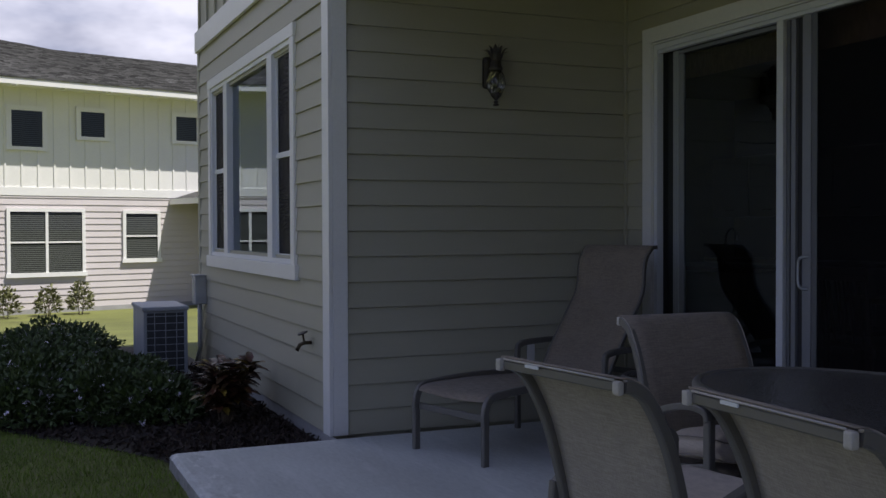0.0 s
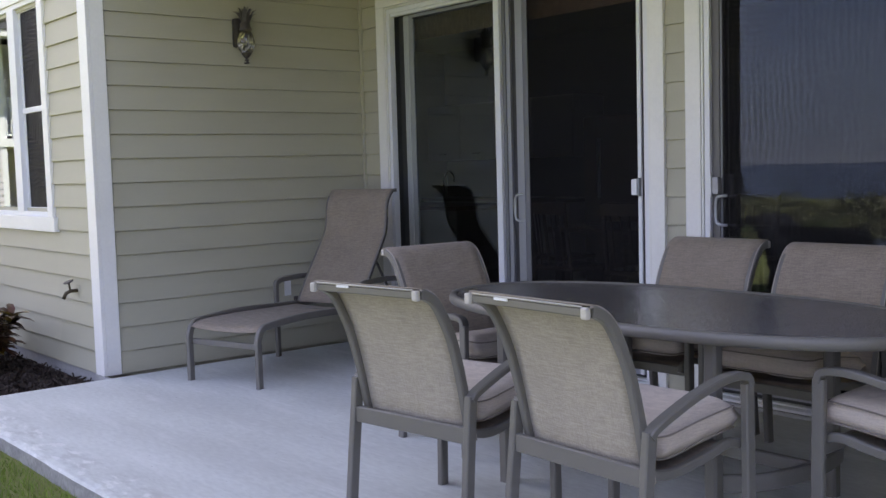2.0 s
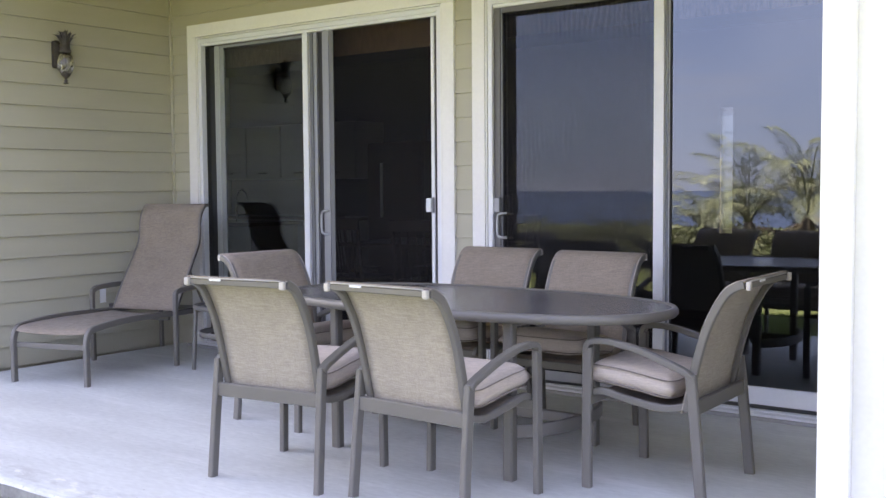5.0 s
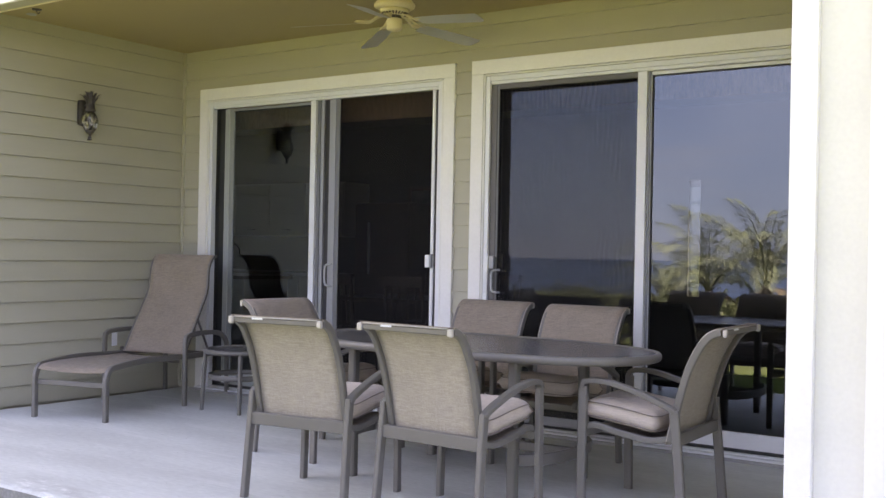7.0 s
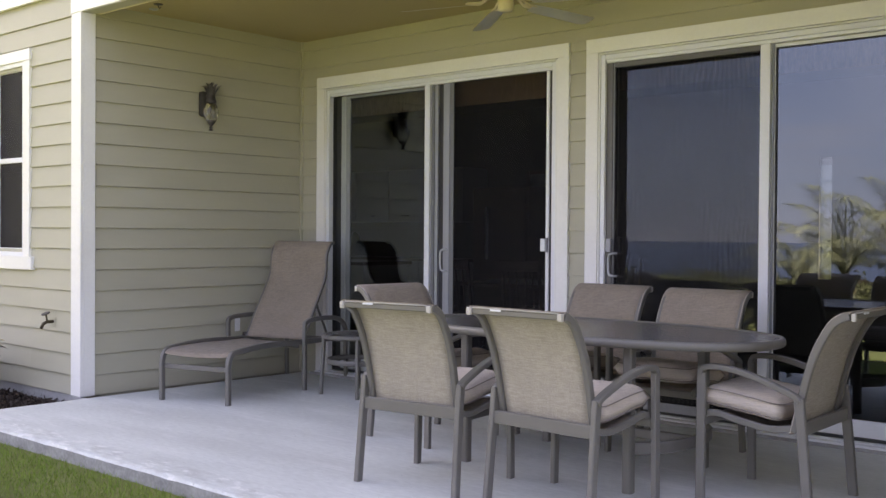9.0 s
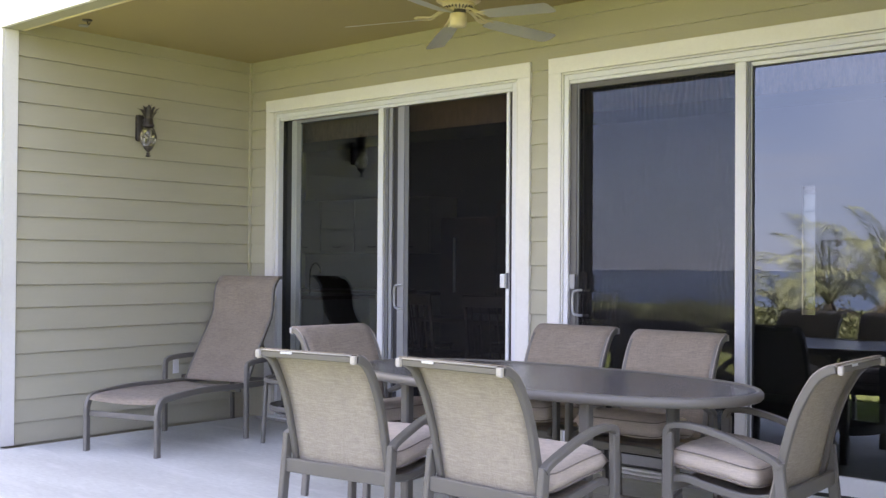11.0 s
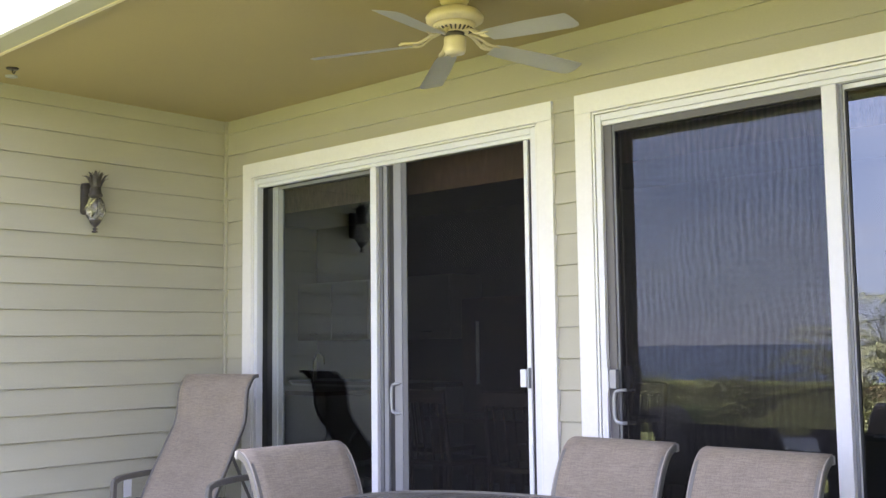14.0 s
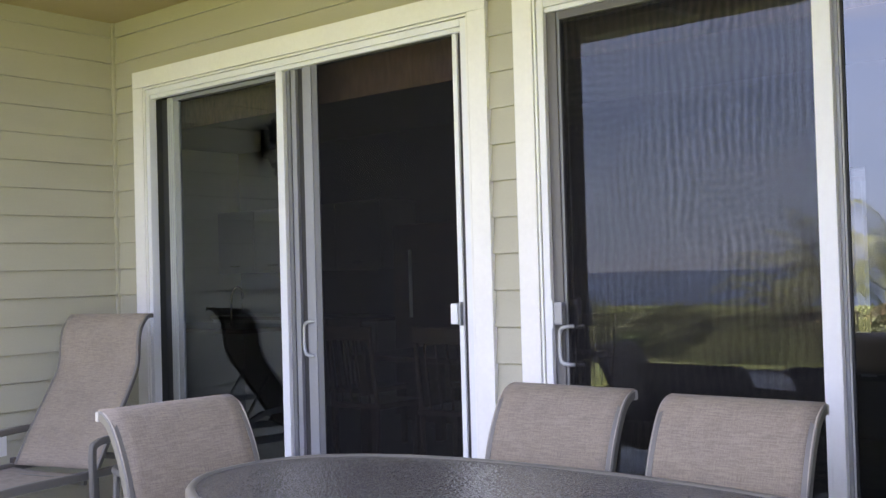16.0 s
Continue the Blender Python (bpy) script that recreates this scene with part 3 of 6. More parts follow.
# ---- patio slab ----
def patio():
    bm = bmesh.new()
    rng = random.Random(4)
    xs = [0.11 + i * 0.07 for i in range(100)]
    prof = [(-3.12, 0.0), (-3.148, -0.004), (-3.158, -0.016), (-3.16, -0.2)]
    rows = []
    for i, x in enumerate(xs):
        j = 0.006 * noise.noise((x * 2.3, 0, 0)) + rng.uniform(-0.002, 0.002)
        chip = 0.012 * max(0, noise.noise((x * 7, 5, 0))) + 0.004 * abs(noise.noise((x * 31, 2, 0)))
        row = [bm.verts.new((x, 0.02, 0)), bm.verts.new((x, -2.2, 0)), bm.verts.new((x, prof[0][0] + j, 0))]
        row += [bm.verts.new((x, y + j + (chip if k < 2 else 0), z - (chip if k < 2 else 0))) for k, (y, z) in enumerate(prof[1:])]
        rows.append(row)
    for A, B in zip(rows, rows[1:]):
        for k in range(len(A) - 1):
            bm.faces.new((A[k], A[k + 1], B[k + 1], B[k]))
    low = [bm.verts.new((xs[0], 0.02, -0.2))]
    bm.faces.new([*rows[0], low[0]])
    bmesh.ops.recalc_face_normals(bm, faces=bm.faces)
    slab = structure("patio", "pale grey broomed concrete patio slab with a worn front edge", "patio", bm, CONCRETE)
    slab.data.materials.append(SLAB_EDGE)
    for f in slab.data.polygons:
        if abs(f.normal.z) < 0.5:
            f.material_index = 1


patio()


# ---- house ----
H = 2.955          # porch ceiling
TOP = 6.0          # upper storey eaves
RY = 4.4           # rear wall
WY = -2.15         # front of the bedroom wing
D1, D2 = (0.233, 2.923), (3.07, 5.76)   # door casings
HEAD = 2.61
BEAM = 2.874       # underside of the front beam


def solid(name, lo, hi, mat, label, category):
    return structure(name, label, category, box(lo, hi), mat)


# left side wall of the porch (the bedroom wing's flank)
wall_west = solid("wall_west", (-0.16, WY + 0.02, -0.2), (-0.002, -0.002, 3.3), SIDING, "sage green lap-sided porch side wall", "wall")
lap_boards(wall_west, (0, WY, 0), (0, 1, 0), (1, 0, 0), [(0.09, 2.13, 0, H)], -0.0085, H, SIDING)

# back wall with the two door openings
wall_north = thing("wall_north", "sage green lap-sided wall with two sliding glass doors", "wall", kind="structure")
for lo, hi in (((-0.16, 0.0, -0.2), (D1[0] + 0.06, 0.16, 3.3)), ((D1[1] - 0.06, 0.0, -0.2), (D2[0] + 0.06, 0.16, 3.3)),
               ((D2[1] - 0.06, 0.0, -0.2), (5.984, 0.16, 3.3)), ((6.376, 0.0, -0.2), (12.34, 0.16, 3.3)), ((D1[0] + 0.06, 0.0, 2.52), (D1[1] - 0.06, 0.16, 3.3)),
               ((D2[0] + 0.06, 0.0, 2.52), (D2[1] - 0.06, 0.16, 3.3))):
    part("wall_core", box(lo, hi), SIDING, wall_north)
lap_boards(wall_north, (0, 0, 0), (1, 0, 0), (0, -1, 0),
           [(0.03, D1[0], 0, HEAD), (D1[1], D2[0], 0, HEAD), (D2[1], 5.98, 0, HEAD), (0.03, 5.98, HEAD, H)], -0.0085, H, SIDING)
# Solid dark strips put in for the shadow under the lowest boards.
part("base_gap_shade", box((-0.0015, WY + 0.09, 0.0), (0.008, -0.02, 0.0115)), CAULK, wall_west, "dark strip for the shaded gap above the slab")
for a, c in ((0.03, D1[0]), (D1[1], D2[0]), (D2[1], 5.98)):
    part("base_gap_shade", box((a, -0.008, 0.0), (c, -0.0005, 0.0115)), CAULK, wall_north, "dark strip for the shaded gap above the slab")
structure("corner_bead", "sage painted inside corner strip", "trim", box((0.0, -0.03, 0.0), (0.03, 0.0, H), 0.004), SIDING)

# bedroom wing front, with its window opening
WX0, WX1, WZ0, WZ1 = -3.83, -0.765, 1.035, 2.60
wall_wing = thing("wall_south", "sage green lap-sided bedroom wall with a triple window", "wall", kind="structure")
for lo, hi in (((-4.38, WY, -0.2), (WX0 + 0.06, WY + 0.16, 3.1)), ((WX1 - 0.06, WY, -0.2), (-0.002, WY + 0.16, 3.1)),
               ((WX0 + 0.06, WY, -0.2), (WX1 - 0.06, WY + 0.16, WZ0 + 0.06)), ((WX0 + 0.06, WY, WZ1 - 0.06), (WX1 - 0.06, WY + 0.16, 3.1))):
    part("wall_core", box(lo, hi), SIDING, wall_wing)
lap_boards(wall_wing, (0, WY, 0), (1, 0, 0), (0, -1, 0),
           [(-4.36, WX0, 0, 3.1), (WX1, -0.10, 0, 3.1), (WX0, WX1, 0, WZ0), (WX0, WX1, WZ1, 3.1)], -0.0085, 3.04, SIDING)
structure("footing", "bare grey concrete footing under the wall", "footing", box((-4.4, WY - 0.007, -0.3), (-0.1155, WY - 0.0005, 0.002)), FOOTING)
structure("slab_lip", "grey concrete lip below the corner board", "footing", box((-0.115, WY - 0.03, -0.3), (0.109, WY - 0.0005, -0.003), 0.004), FOOTING)
structure("wall_wing_side", "sage siding on the wing's far side", "wall", box((-4.4, WY + 0.16, -0.3), (-4.24, RY, 6.0)), SIDING)
part("corner_board", box((-4.42, WY - 0.02, 0.0), (-4.34, WY + 0.06, 3.05), 0.004), SIDING, wall_wing)

# corner trim of the wing
cw = thing("trim_corner", "white painted corner boards of the wing", "trim", kind="structure")
part("corner_board", box((-0.115, WY - 0.026, 0.0), (0.024, WY - 0.002, BEAM), 0.003), WHITE, cw)
part("corner_board", box((0.0, WY - 0.0015, 0.0), (0.024, WY + 0.095, BEAM), 0.003), WHITE, cw)

# porch ceiling, front beam, upper storey
structure("ceiling", "khaki painted porch ceiling", "ceiling", box((-0.1, WY + 0.1, H), (12.5, 0.1, H + 0.12)), CEILING)
structure("beam", "white painted fascia board across the porch front", "beam", box((-0.12, WY - 0.03, BEAM), (12.5, WY - 0.004, 3.3), 0.004), WHITE)
structure("beam_soffit", "tan painted underside of the porch beam", "beam", box((0.0, WY - 0.0035, BEAM + 0.004), (5.975, WY + 0.115, 3.2)), SIDING)
# Light on the beam's inner edge is put in as a cream strip.
structure("beam_strip", "strip on the beam's inner edge, paled to cream as if lit", "trim", box((0.024, WY + 0.1155, BEAM + 0.001), (5.95, WY + 0.138, 2.954), 0.003), CREAM)
up = thing("upper_storey", "upper storey with board and batten siding and a white band board", "house wall", kind="structure")
part("wall_core", box((-4.4, WY - 0.01, 3.24), (12.5, WY + 0.16, TOP)), SIDING, up)
part("wall_side", box((12.34, WY + 0.16, -0.3), (12.5, RY, TOP)), SIDING, up)
part("wall_rear", box((-4.4, RY, 2.95), (12.5, RY + 0.12, TOP)), SIDING, up)
part("wall_rear", box((6.36, RY, -0.3), (12.34, RY + 0.12, 2.95)), SIDING, up)
part("band_board", box((-4.44, WY - 0.04, 3.045), (-0.13, WY - 0.011, 3.25), 0.004), WHITE, up)
for i in range(12):
    part("batten", box((-4.3 + i * 0.4, WY - 0.032, 3.255), (-4.26 + i * 0.4, WY - 0.011, TOP), 0.003), SIDING, up)
part("roof", box((-5.0, WY - 0.65, TOP), (13.0, RY + 0.7, TOP + 0.25)), SHINGLE_PLAIN, up)

# right end of the porch: wall with a white panelled end
we = thing("wall_east", "porch end wall with white boards on its end and siding on its flank", "wall", kind="structure")
part("wall_core", box((5.985, WY + 0.03, -0.2), (6.36, RY, 3.3)), SIDING, we)
part("end_board", box((5.955, WY - 0.022, 0.0), (6.058, WY + 0.028, BEAM), 0.004), WHITE, we)
part("end_panel", box((6.0585, WY + 0.012, 0.0), (6.252, WY + 0.028, BEAM)), PANEL, we)
part("end_board", box((6.2525, WY - 0.026, 0.0), (6.362, WY + 0.028, BEAM), 0.004), WHITE, we)
part("corner_board", box((6.3625, WY - 0.022, 0.0), (6.385, WY + 0.235, BEAM), 0.003), WHITE, we)
lap_boards(we, (6.36, WY, -0.1), (0, 1, 0), (1, 0, 0), [(0.24, 2.13, -1, 4)], 0.0, 3.3, SIDING)
lap_boards(we, (5.985, WY, 0), (0, 1, 0), (-1, 0, 0), [(0.06, 2.12, 0, H)], -0.0085, H, SIDING)
structure("corner_bead", "sage painted inside corner strip", "trim", box((5.945, -0.03, 0.0), (5.972, -0.014, H), 0.003), SIDING)


# ---- sliding doors ----
def frame_ring(x0, x1, z0, z1, y0, y1, w, mat, parent, name, bottom=None, bevel=0.003, label="", top=None, left=None):
    """Four bars of a rectangular frame, butted."""
    bottom = w if bottom is None else bottom
    ob = part(name, box((x0, y0, z0), (x0 + w, y1, z1), bevel), left or mat, parent, label)
    part(name, box((x1 - w, y0, z0), (x1, y1, z1), bevel), mat, parent, label)
    part(name, box((x0 + w + 0.0005, y0, z1 - w), (x1 - w - 0.0005, y1, z1), bevel), top or mat, parent, label)
    part(name, box((x0 + w + 0.0005, y0, z0), (x1 - w - 0.0005, y1, z0 + bottom), bevel), mat, parent, label)
    return ob


def pull_handle(x, y, z, parent, mat=PULL, k=0.88):
    """Curved pull, 0.2 k high."""
    y -= 0.025
    side = [(0.02, 0.02, 0.1), (0.0, 0.0, 0.098), (-0.026, 0.0, 0.088), (-0.036, 0.0, 0.06)]
    pts = curve([(x + a, y + b, z - c * k) for a, b, c in side] + [(x - 0.038, y, z)] + [(x + a, y + b, z + c * k) for a, b, c in side[::-1]], 4)
    part("handle", sweep(pts, 0.017, 0.017, (0, 1, 0)), mat, parent, "grey curved pull handle", True)


def pane(x0, x1, z0, z1, y, parent, mat):
    ob = raw("pane", [(x0, y, z0), (x1, y, z0), (x1, y, z1), (x0, y, z1)], [(0, 1, 2, 3)], mat, parent)
    ob.visible_shadow = False
    return ob


def sliding_door(name, label, x0, x1, flip):
    d = thing(name, label, "sliding door", kind="structure")
    top, zb = HEAD, 0.056
    # flat casing boards, then a narrow bead, then the vinyl frame
    part("casing", box((x0, -0.032, 0.0), (x0 + 0.1, -0.001, top - 0.1005), 0.003), WHITE, d)
    part("casing", box((x1 - 0.1, -0.032, 0.0), (x1, -0.001, top - 0.1005), 0.003), WHITE, d)
    part("casing", box((x0, -0.033, top - 0.1), (x1, -0.001, top), 0.003), WHITE, d)
    frame_ring(x0 + 0.1035, x1 - 0.1035, 0.0, top - 0.104, -0.027, 0.0, 0.011, WHITE, d, "bead", 0.01, 0.002)
    f0, f1, ft = x0 + 0.1175, x1 - 0.1175, top - 0.118
    frame_ring(f0, f1, 0.0, ft, -0.02, 0.031, 0.034, VINYL, d, "door_frame", 0.035)
    g0, g1, gt = f0 + 0.0345, f1 - 0.0345, ft - 0.0345
    part("header_track", box((g0, -0.01, gt - 0.022), (g1, 0.03, gt - 0.0005), 0.003), VINYL, d)
    frame_ring(g0 - 0.02, g1 + 0.02, 0.0355, gt + 0.02, 0.0315, 0.14, 0.02, SHADED_VINYL, d, "channel", 0.02)
    part("sill", box((x0 + 0.05, -0.09, 0.0), (x1 - 0.05, -0.0225, 0.03), 0.006), VINYL, d)
    part("threshold", box((x0 + 0.02, -0.12, 0.0), (x1 - 0.02, -0.0905, 0.018), 0.004), FOOTING, d)
    at = gt - 0.0225

    def leaf(nm, l0, l1, y, mat, w, wr, step=None, rail_mat=None):
        """One glazed leaf: stiles, rails, a stepped glazing bead and the pane."""
        lf = part(nm, box((l0, y - 0.018, zb), (l0 + w, y + 0.018, at), 0.003), mat, d)
        part("stile", box((l1 - wr, y - 0.018, zb), (l1, y + 0.018, at), 0.003), mat, lf)
        part("rail", box((l0 + w, y - 0.0175, at - 0.022), (l1 - wr, y + 0.0175, at), 0.003), rail_mat or mat, lf)
        part("rail", box((l0 + w, y - 0.0175, zb), (l1 - wr, y + 0.0175, zb + 0.1), 0.003), mat, lf)
        b = step[0] if step else 0.008
        bead_mat = step[1] if step else CAULK
        part("glazing_bead", box((l0 + w, y - 0.010, zb + 0.1), (l0 + w + b, y + 0.01, at - 0.022), 0.002), bead_mat, lf)
        part("glazing_bead", box((l0 + w + b, y - 0.010, at - 0.03), (l1 - wr, y + 0.01, at - 0.022)), CAULK, lf)
        pane(l0 + w + b, l1 - wr, zb + 0.1, at - 0.03, y, lf, GLASS_DOOR)
        return lf

    def screen(l0, l1, y, w, wr, left, lip, right, upper, mesh):
        """Sliding insect screen: outer bar, recessed inner lip and the stretched mesh."""
        sc = part("screen_frame", box((l0, y - 0.01, zb), (l0 + w, y + 0.01, at), 0.003), left, d, "grey aluminium screen frame")
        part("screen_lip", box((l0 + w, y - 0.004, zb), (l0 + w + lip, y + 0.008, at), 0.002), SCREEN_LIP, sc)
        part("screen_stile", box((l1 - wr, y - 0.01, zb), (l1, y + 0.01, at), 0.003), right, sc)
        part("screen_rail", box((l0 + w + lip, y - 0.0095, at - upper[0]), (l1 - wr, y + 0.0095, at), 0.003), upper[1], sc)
        part("screen_rail", box((l0 + w + lip, y - 0.0095, zb), (l1 - wr, y + 0.0095, zb + 0.06), 0.003), SCREEN_FRAME, sc)
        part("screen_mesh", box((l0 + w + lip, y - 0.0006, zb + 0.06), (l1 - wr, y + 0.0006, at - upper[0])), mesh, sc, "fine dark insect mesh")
        return sc

    if not flip:
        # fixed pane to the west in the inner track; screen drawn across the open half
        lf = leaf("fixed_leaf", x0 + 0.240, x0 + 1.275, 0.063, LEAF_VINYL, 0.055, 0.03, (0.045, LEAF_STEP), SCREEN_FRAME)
        for q in (0.018, 0.036):
            part("stile_groove", box((x0 + 0.24 + q, 0.0435, zb + 0.01), (x0 + 0.243 + q, 0.0455, at - 0.04)), SCREEN_FRAME, lf)
        # Dark backing gives the jamb recess its shade by colour.
        part("jamb_filler", box((g0 + 0.0005, 0.07, zb), (x0 + 0.2395, 0.09, at)), SHADED_VINYL, d, "recessed jamb coloured dark for its shade")
        part("mullion", box((x0 + 1.276, -0.008, zb), (x0 + 1.329, 0.03, at), 0.003), VINYL, d)
        part("interlock", box((x0 + 1.334, 0.012, zb), (x0 + 1.362, 0.05, at), 0.003), SCREEN_LIP, d, "grey interlocking stile")
        part("interlock", box((x0 + 1.363, 0.02, zb), (x0 + 1.397, 0.05, at), 0.003), SCREEN_FRAME, d, "grey interlocking stile")
        # Dark strip stands in for the shaded gap between the stiles.
        part("gap_shade", box((x0 + 1.3975, 0.04, zb), (x0 + 1.472, 0.05, at)), CAULK, d)
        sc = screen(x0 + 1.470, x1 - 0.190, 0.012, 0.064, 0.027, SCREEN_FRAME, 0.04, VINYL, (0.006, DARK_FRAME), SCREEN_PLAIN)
        # Another dark strip fills the narrow opening in place of its shade.
        part("slot", box((x1 - 0.1895, 0.013, zb), (x1 - 0.1505, 0.021, at)), CAULK, d, "dark strip for the shaded slot beside the screen")
        pull_handle(x0 + 1.495, 0.012, 1.031, sc)
        part("latch", box((x1 - 0.242, -0.03, 1.117), (x1 - 0.202, 0.0015, 1.21), 0.005), VINYL, sc, "white screen latch")
        part("keeper", box((x1 - 0.2015, -0.022, 1.11), (x1 - 0.191, 0.0015, 1.217), 0.003), SCREEN_FRAME, sc, "grey latch keeper")
    else:
        m = x0 + 1.294
        leaf("fixed_leaf", m + 0.02, x1 - 0.152, 0.05, VINYL, 0.045, 0.05)
        part("mullion", box((m, -0.008, zb), (m + 0.048, 0.03, at), 0.003), VINYL, d)
        part("interlock", box((m + 0.0485, 0.02, zb), (m + 0.062, 0.0315, at), 0.002), SCREEN_FRAME, d)
        lf = leaf("sliding_leaf", x0 + 0.152, m + 0.05, 0.092, SHADED_VINYL, 0.014, 0.03)
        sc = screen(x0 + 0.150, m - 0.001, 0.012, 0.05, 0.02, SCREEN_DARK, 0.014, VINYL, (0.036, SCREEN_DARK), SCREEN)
        part("latch", box((x0 + 0.168, -0.03, 1.121), (x0 + 0.209, 0.0015, 1.215), 0.005), SCREEN_FRAME, sc, "grey screen latch")
        part("keeper", box((x0 + 0.152, -0.03, 1.105), (x0 + 0.164, -0.0205, 1.225), 0.003), VINYL, d, "white latch keeper")
        pull_handle(x0 + 0.222, 0.012, 1.034, sc, PULL, 0.8)
        part("handle_plate", box((x0 + 0.2, 0.045, 1.10), (x0 + 0.24, 0.0735, 1.23), 0.004), CAULK, lf)
        pull_handle(x0 + 0.232, 0.075, 1.03, lf, DARK_FRAME, 0.8)
    return d


sliding_door("door_1", "white vinyl sliding patio door, open behind its screen", D1[0], D1[1], False)
sliding_door("door_2", "white vinyl sliding patio door, closed, with a drawn screen", D2[0], D2[1], True)


# ---- bedroom window ----
def bedroom_window():
    w = thing("window_1", "white triple window with screened side sashes", "window", kind="structure")
    y0, y1 = WY - 0.03, WY - 0.0005
    part("casing", box((WX0, y0, WZ0), (WX0 + 0.10, y1, WZ1), 0.004), WHITE, w)
    part("casing", box((WX1 - 0.10, y0, WZ0), (WX1, y1, WZ1), 0.004), WHITE, w)
    part("casing", box((WX0 - 0.01, y0 - 0.003, WZ1 + 0.0005), (WX1 + 0.01, y1, WZ1 + 0.09), 0.004), WHITE, w)
    part("sill", box((WX0 - 0.055, y0 - 0.012, WZ0 - 0.105), (WX1 + 0.055, y1, WZ0 - 0.0005), 0.005), WHITE, w)
    x0, x1, z0, z1 = WX0 + 0.1005, WX1 - 0.1005, WZ0, WZ1
    frame_ring(x0, x1, z0, z1, y0 + 0.012, WY + 0.1, 0.035, VINYL, w, "window_frame")
    m0, m1 = -3.06, -1.46
    for m in (m0, m1):
        part("mullion", box((m - 0.075, y0 + 0.005, z0 + 0.035), (m + 0.075, WY + 0.1, z1 - 0.035), 0.004), VINYL, w)
    # side sashes, double hung with screens
    for a, b in ((x0 + 0.036, m0 - 0.0755), (m1 + 0.0755, x1 - 0.036)):
        zm = 1.815
        part("check_rail", box((a, WY + 0.005, zm - 0.02), (b, WY + 0.05, zm + 0.02), 0.003), VINYL, w)
        frame_ring(a, b, z0 + 0.036, z1 - 0.036, WY + 0.012, WY + 0.05, 0.03, VINYL, w, "sash")
        pane(a + 0.03, b - 0.03, z0 + 0.066, z1 - 0.066, WY + 0.045, w, GLASS_WINDOW)
        part("screen_mesh", box((a + 0.03, WY + 0.02, z0 + 0.066), (b - 0.03, WY + 0.0212, z1 - 0.066)), SCREEN_WINDOW, w, "dark insect mesh")
    pane(m0 + 0.076, m1 - 0.076, z0 + 0.036, z1 - 0.036, WY + 0.03, w, GLASS_WINDOW)


bedroom_window()
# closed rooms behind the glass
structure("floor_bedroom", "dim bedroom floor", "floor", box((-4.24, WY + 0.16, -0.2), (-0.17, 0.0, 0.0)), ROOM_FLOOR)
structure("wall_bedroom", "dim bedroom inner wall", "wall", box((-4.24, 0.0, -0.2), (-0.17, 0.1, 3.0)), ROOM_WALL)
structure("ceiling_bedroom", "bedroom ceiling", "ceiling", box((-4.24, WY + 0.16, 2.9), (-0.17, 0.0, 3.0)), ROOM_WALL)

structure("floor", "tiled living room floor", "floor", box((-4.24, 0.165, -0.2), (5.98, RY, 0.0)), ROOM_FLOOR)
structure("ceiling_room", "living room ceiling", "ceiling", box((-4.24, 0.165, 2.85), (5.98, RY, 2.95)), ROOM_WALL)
wr = thing("wall_room", "inner wall coloured dark for the unlit room, with a narrow window slot", "wall", kind="structure")
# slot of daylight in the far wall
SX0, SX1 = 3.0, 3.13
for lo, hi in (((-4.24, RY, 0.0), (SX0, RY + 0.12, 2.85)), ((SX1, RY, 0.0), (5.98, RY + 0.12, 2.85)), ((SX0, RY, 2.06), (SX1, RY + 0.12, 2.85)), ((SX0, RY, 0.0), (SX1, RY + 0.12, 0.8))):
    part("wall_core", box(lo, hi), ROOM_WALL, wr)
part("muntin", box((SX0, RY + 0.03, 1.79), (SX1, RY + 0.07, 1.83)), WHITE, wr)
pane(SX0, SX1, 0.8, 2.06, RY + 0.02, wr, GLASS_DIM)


# ---- patio furniture ----
def bar(pts, w, h, name, parent, mat=METAL, side=(1, 0, 0), label="", sides=8):
    ob = part(name, sweep(pts, w, h, side, sides=sides, power=7), mat, parent, label, True)
    ob.data.set_sharp_from_angle(angle=radians(38))
    return ob


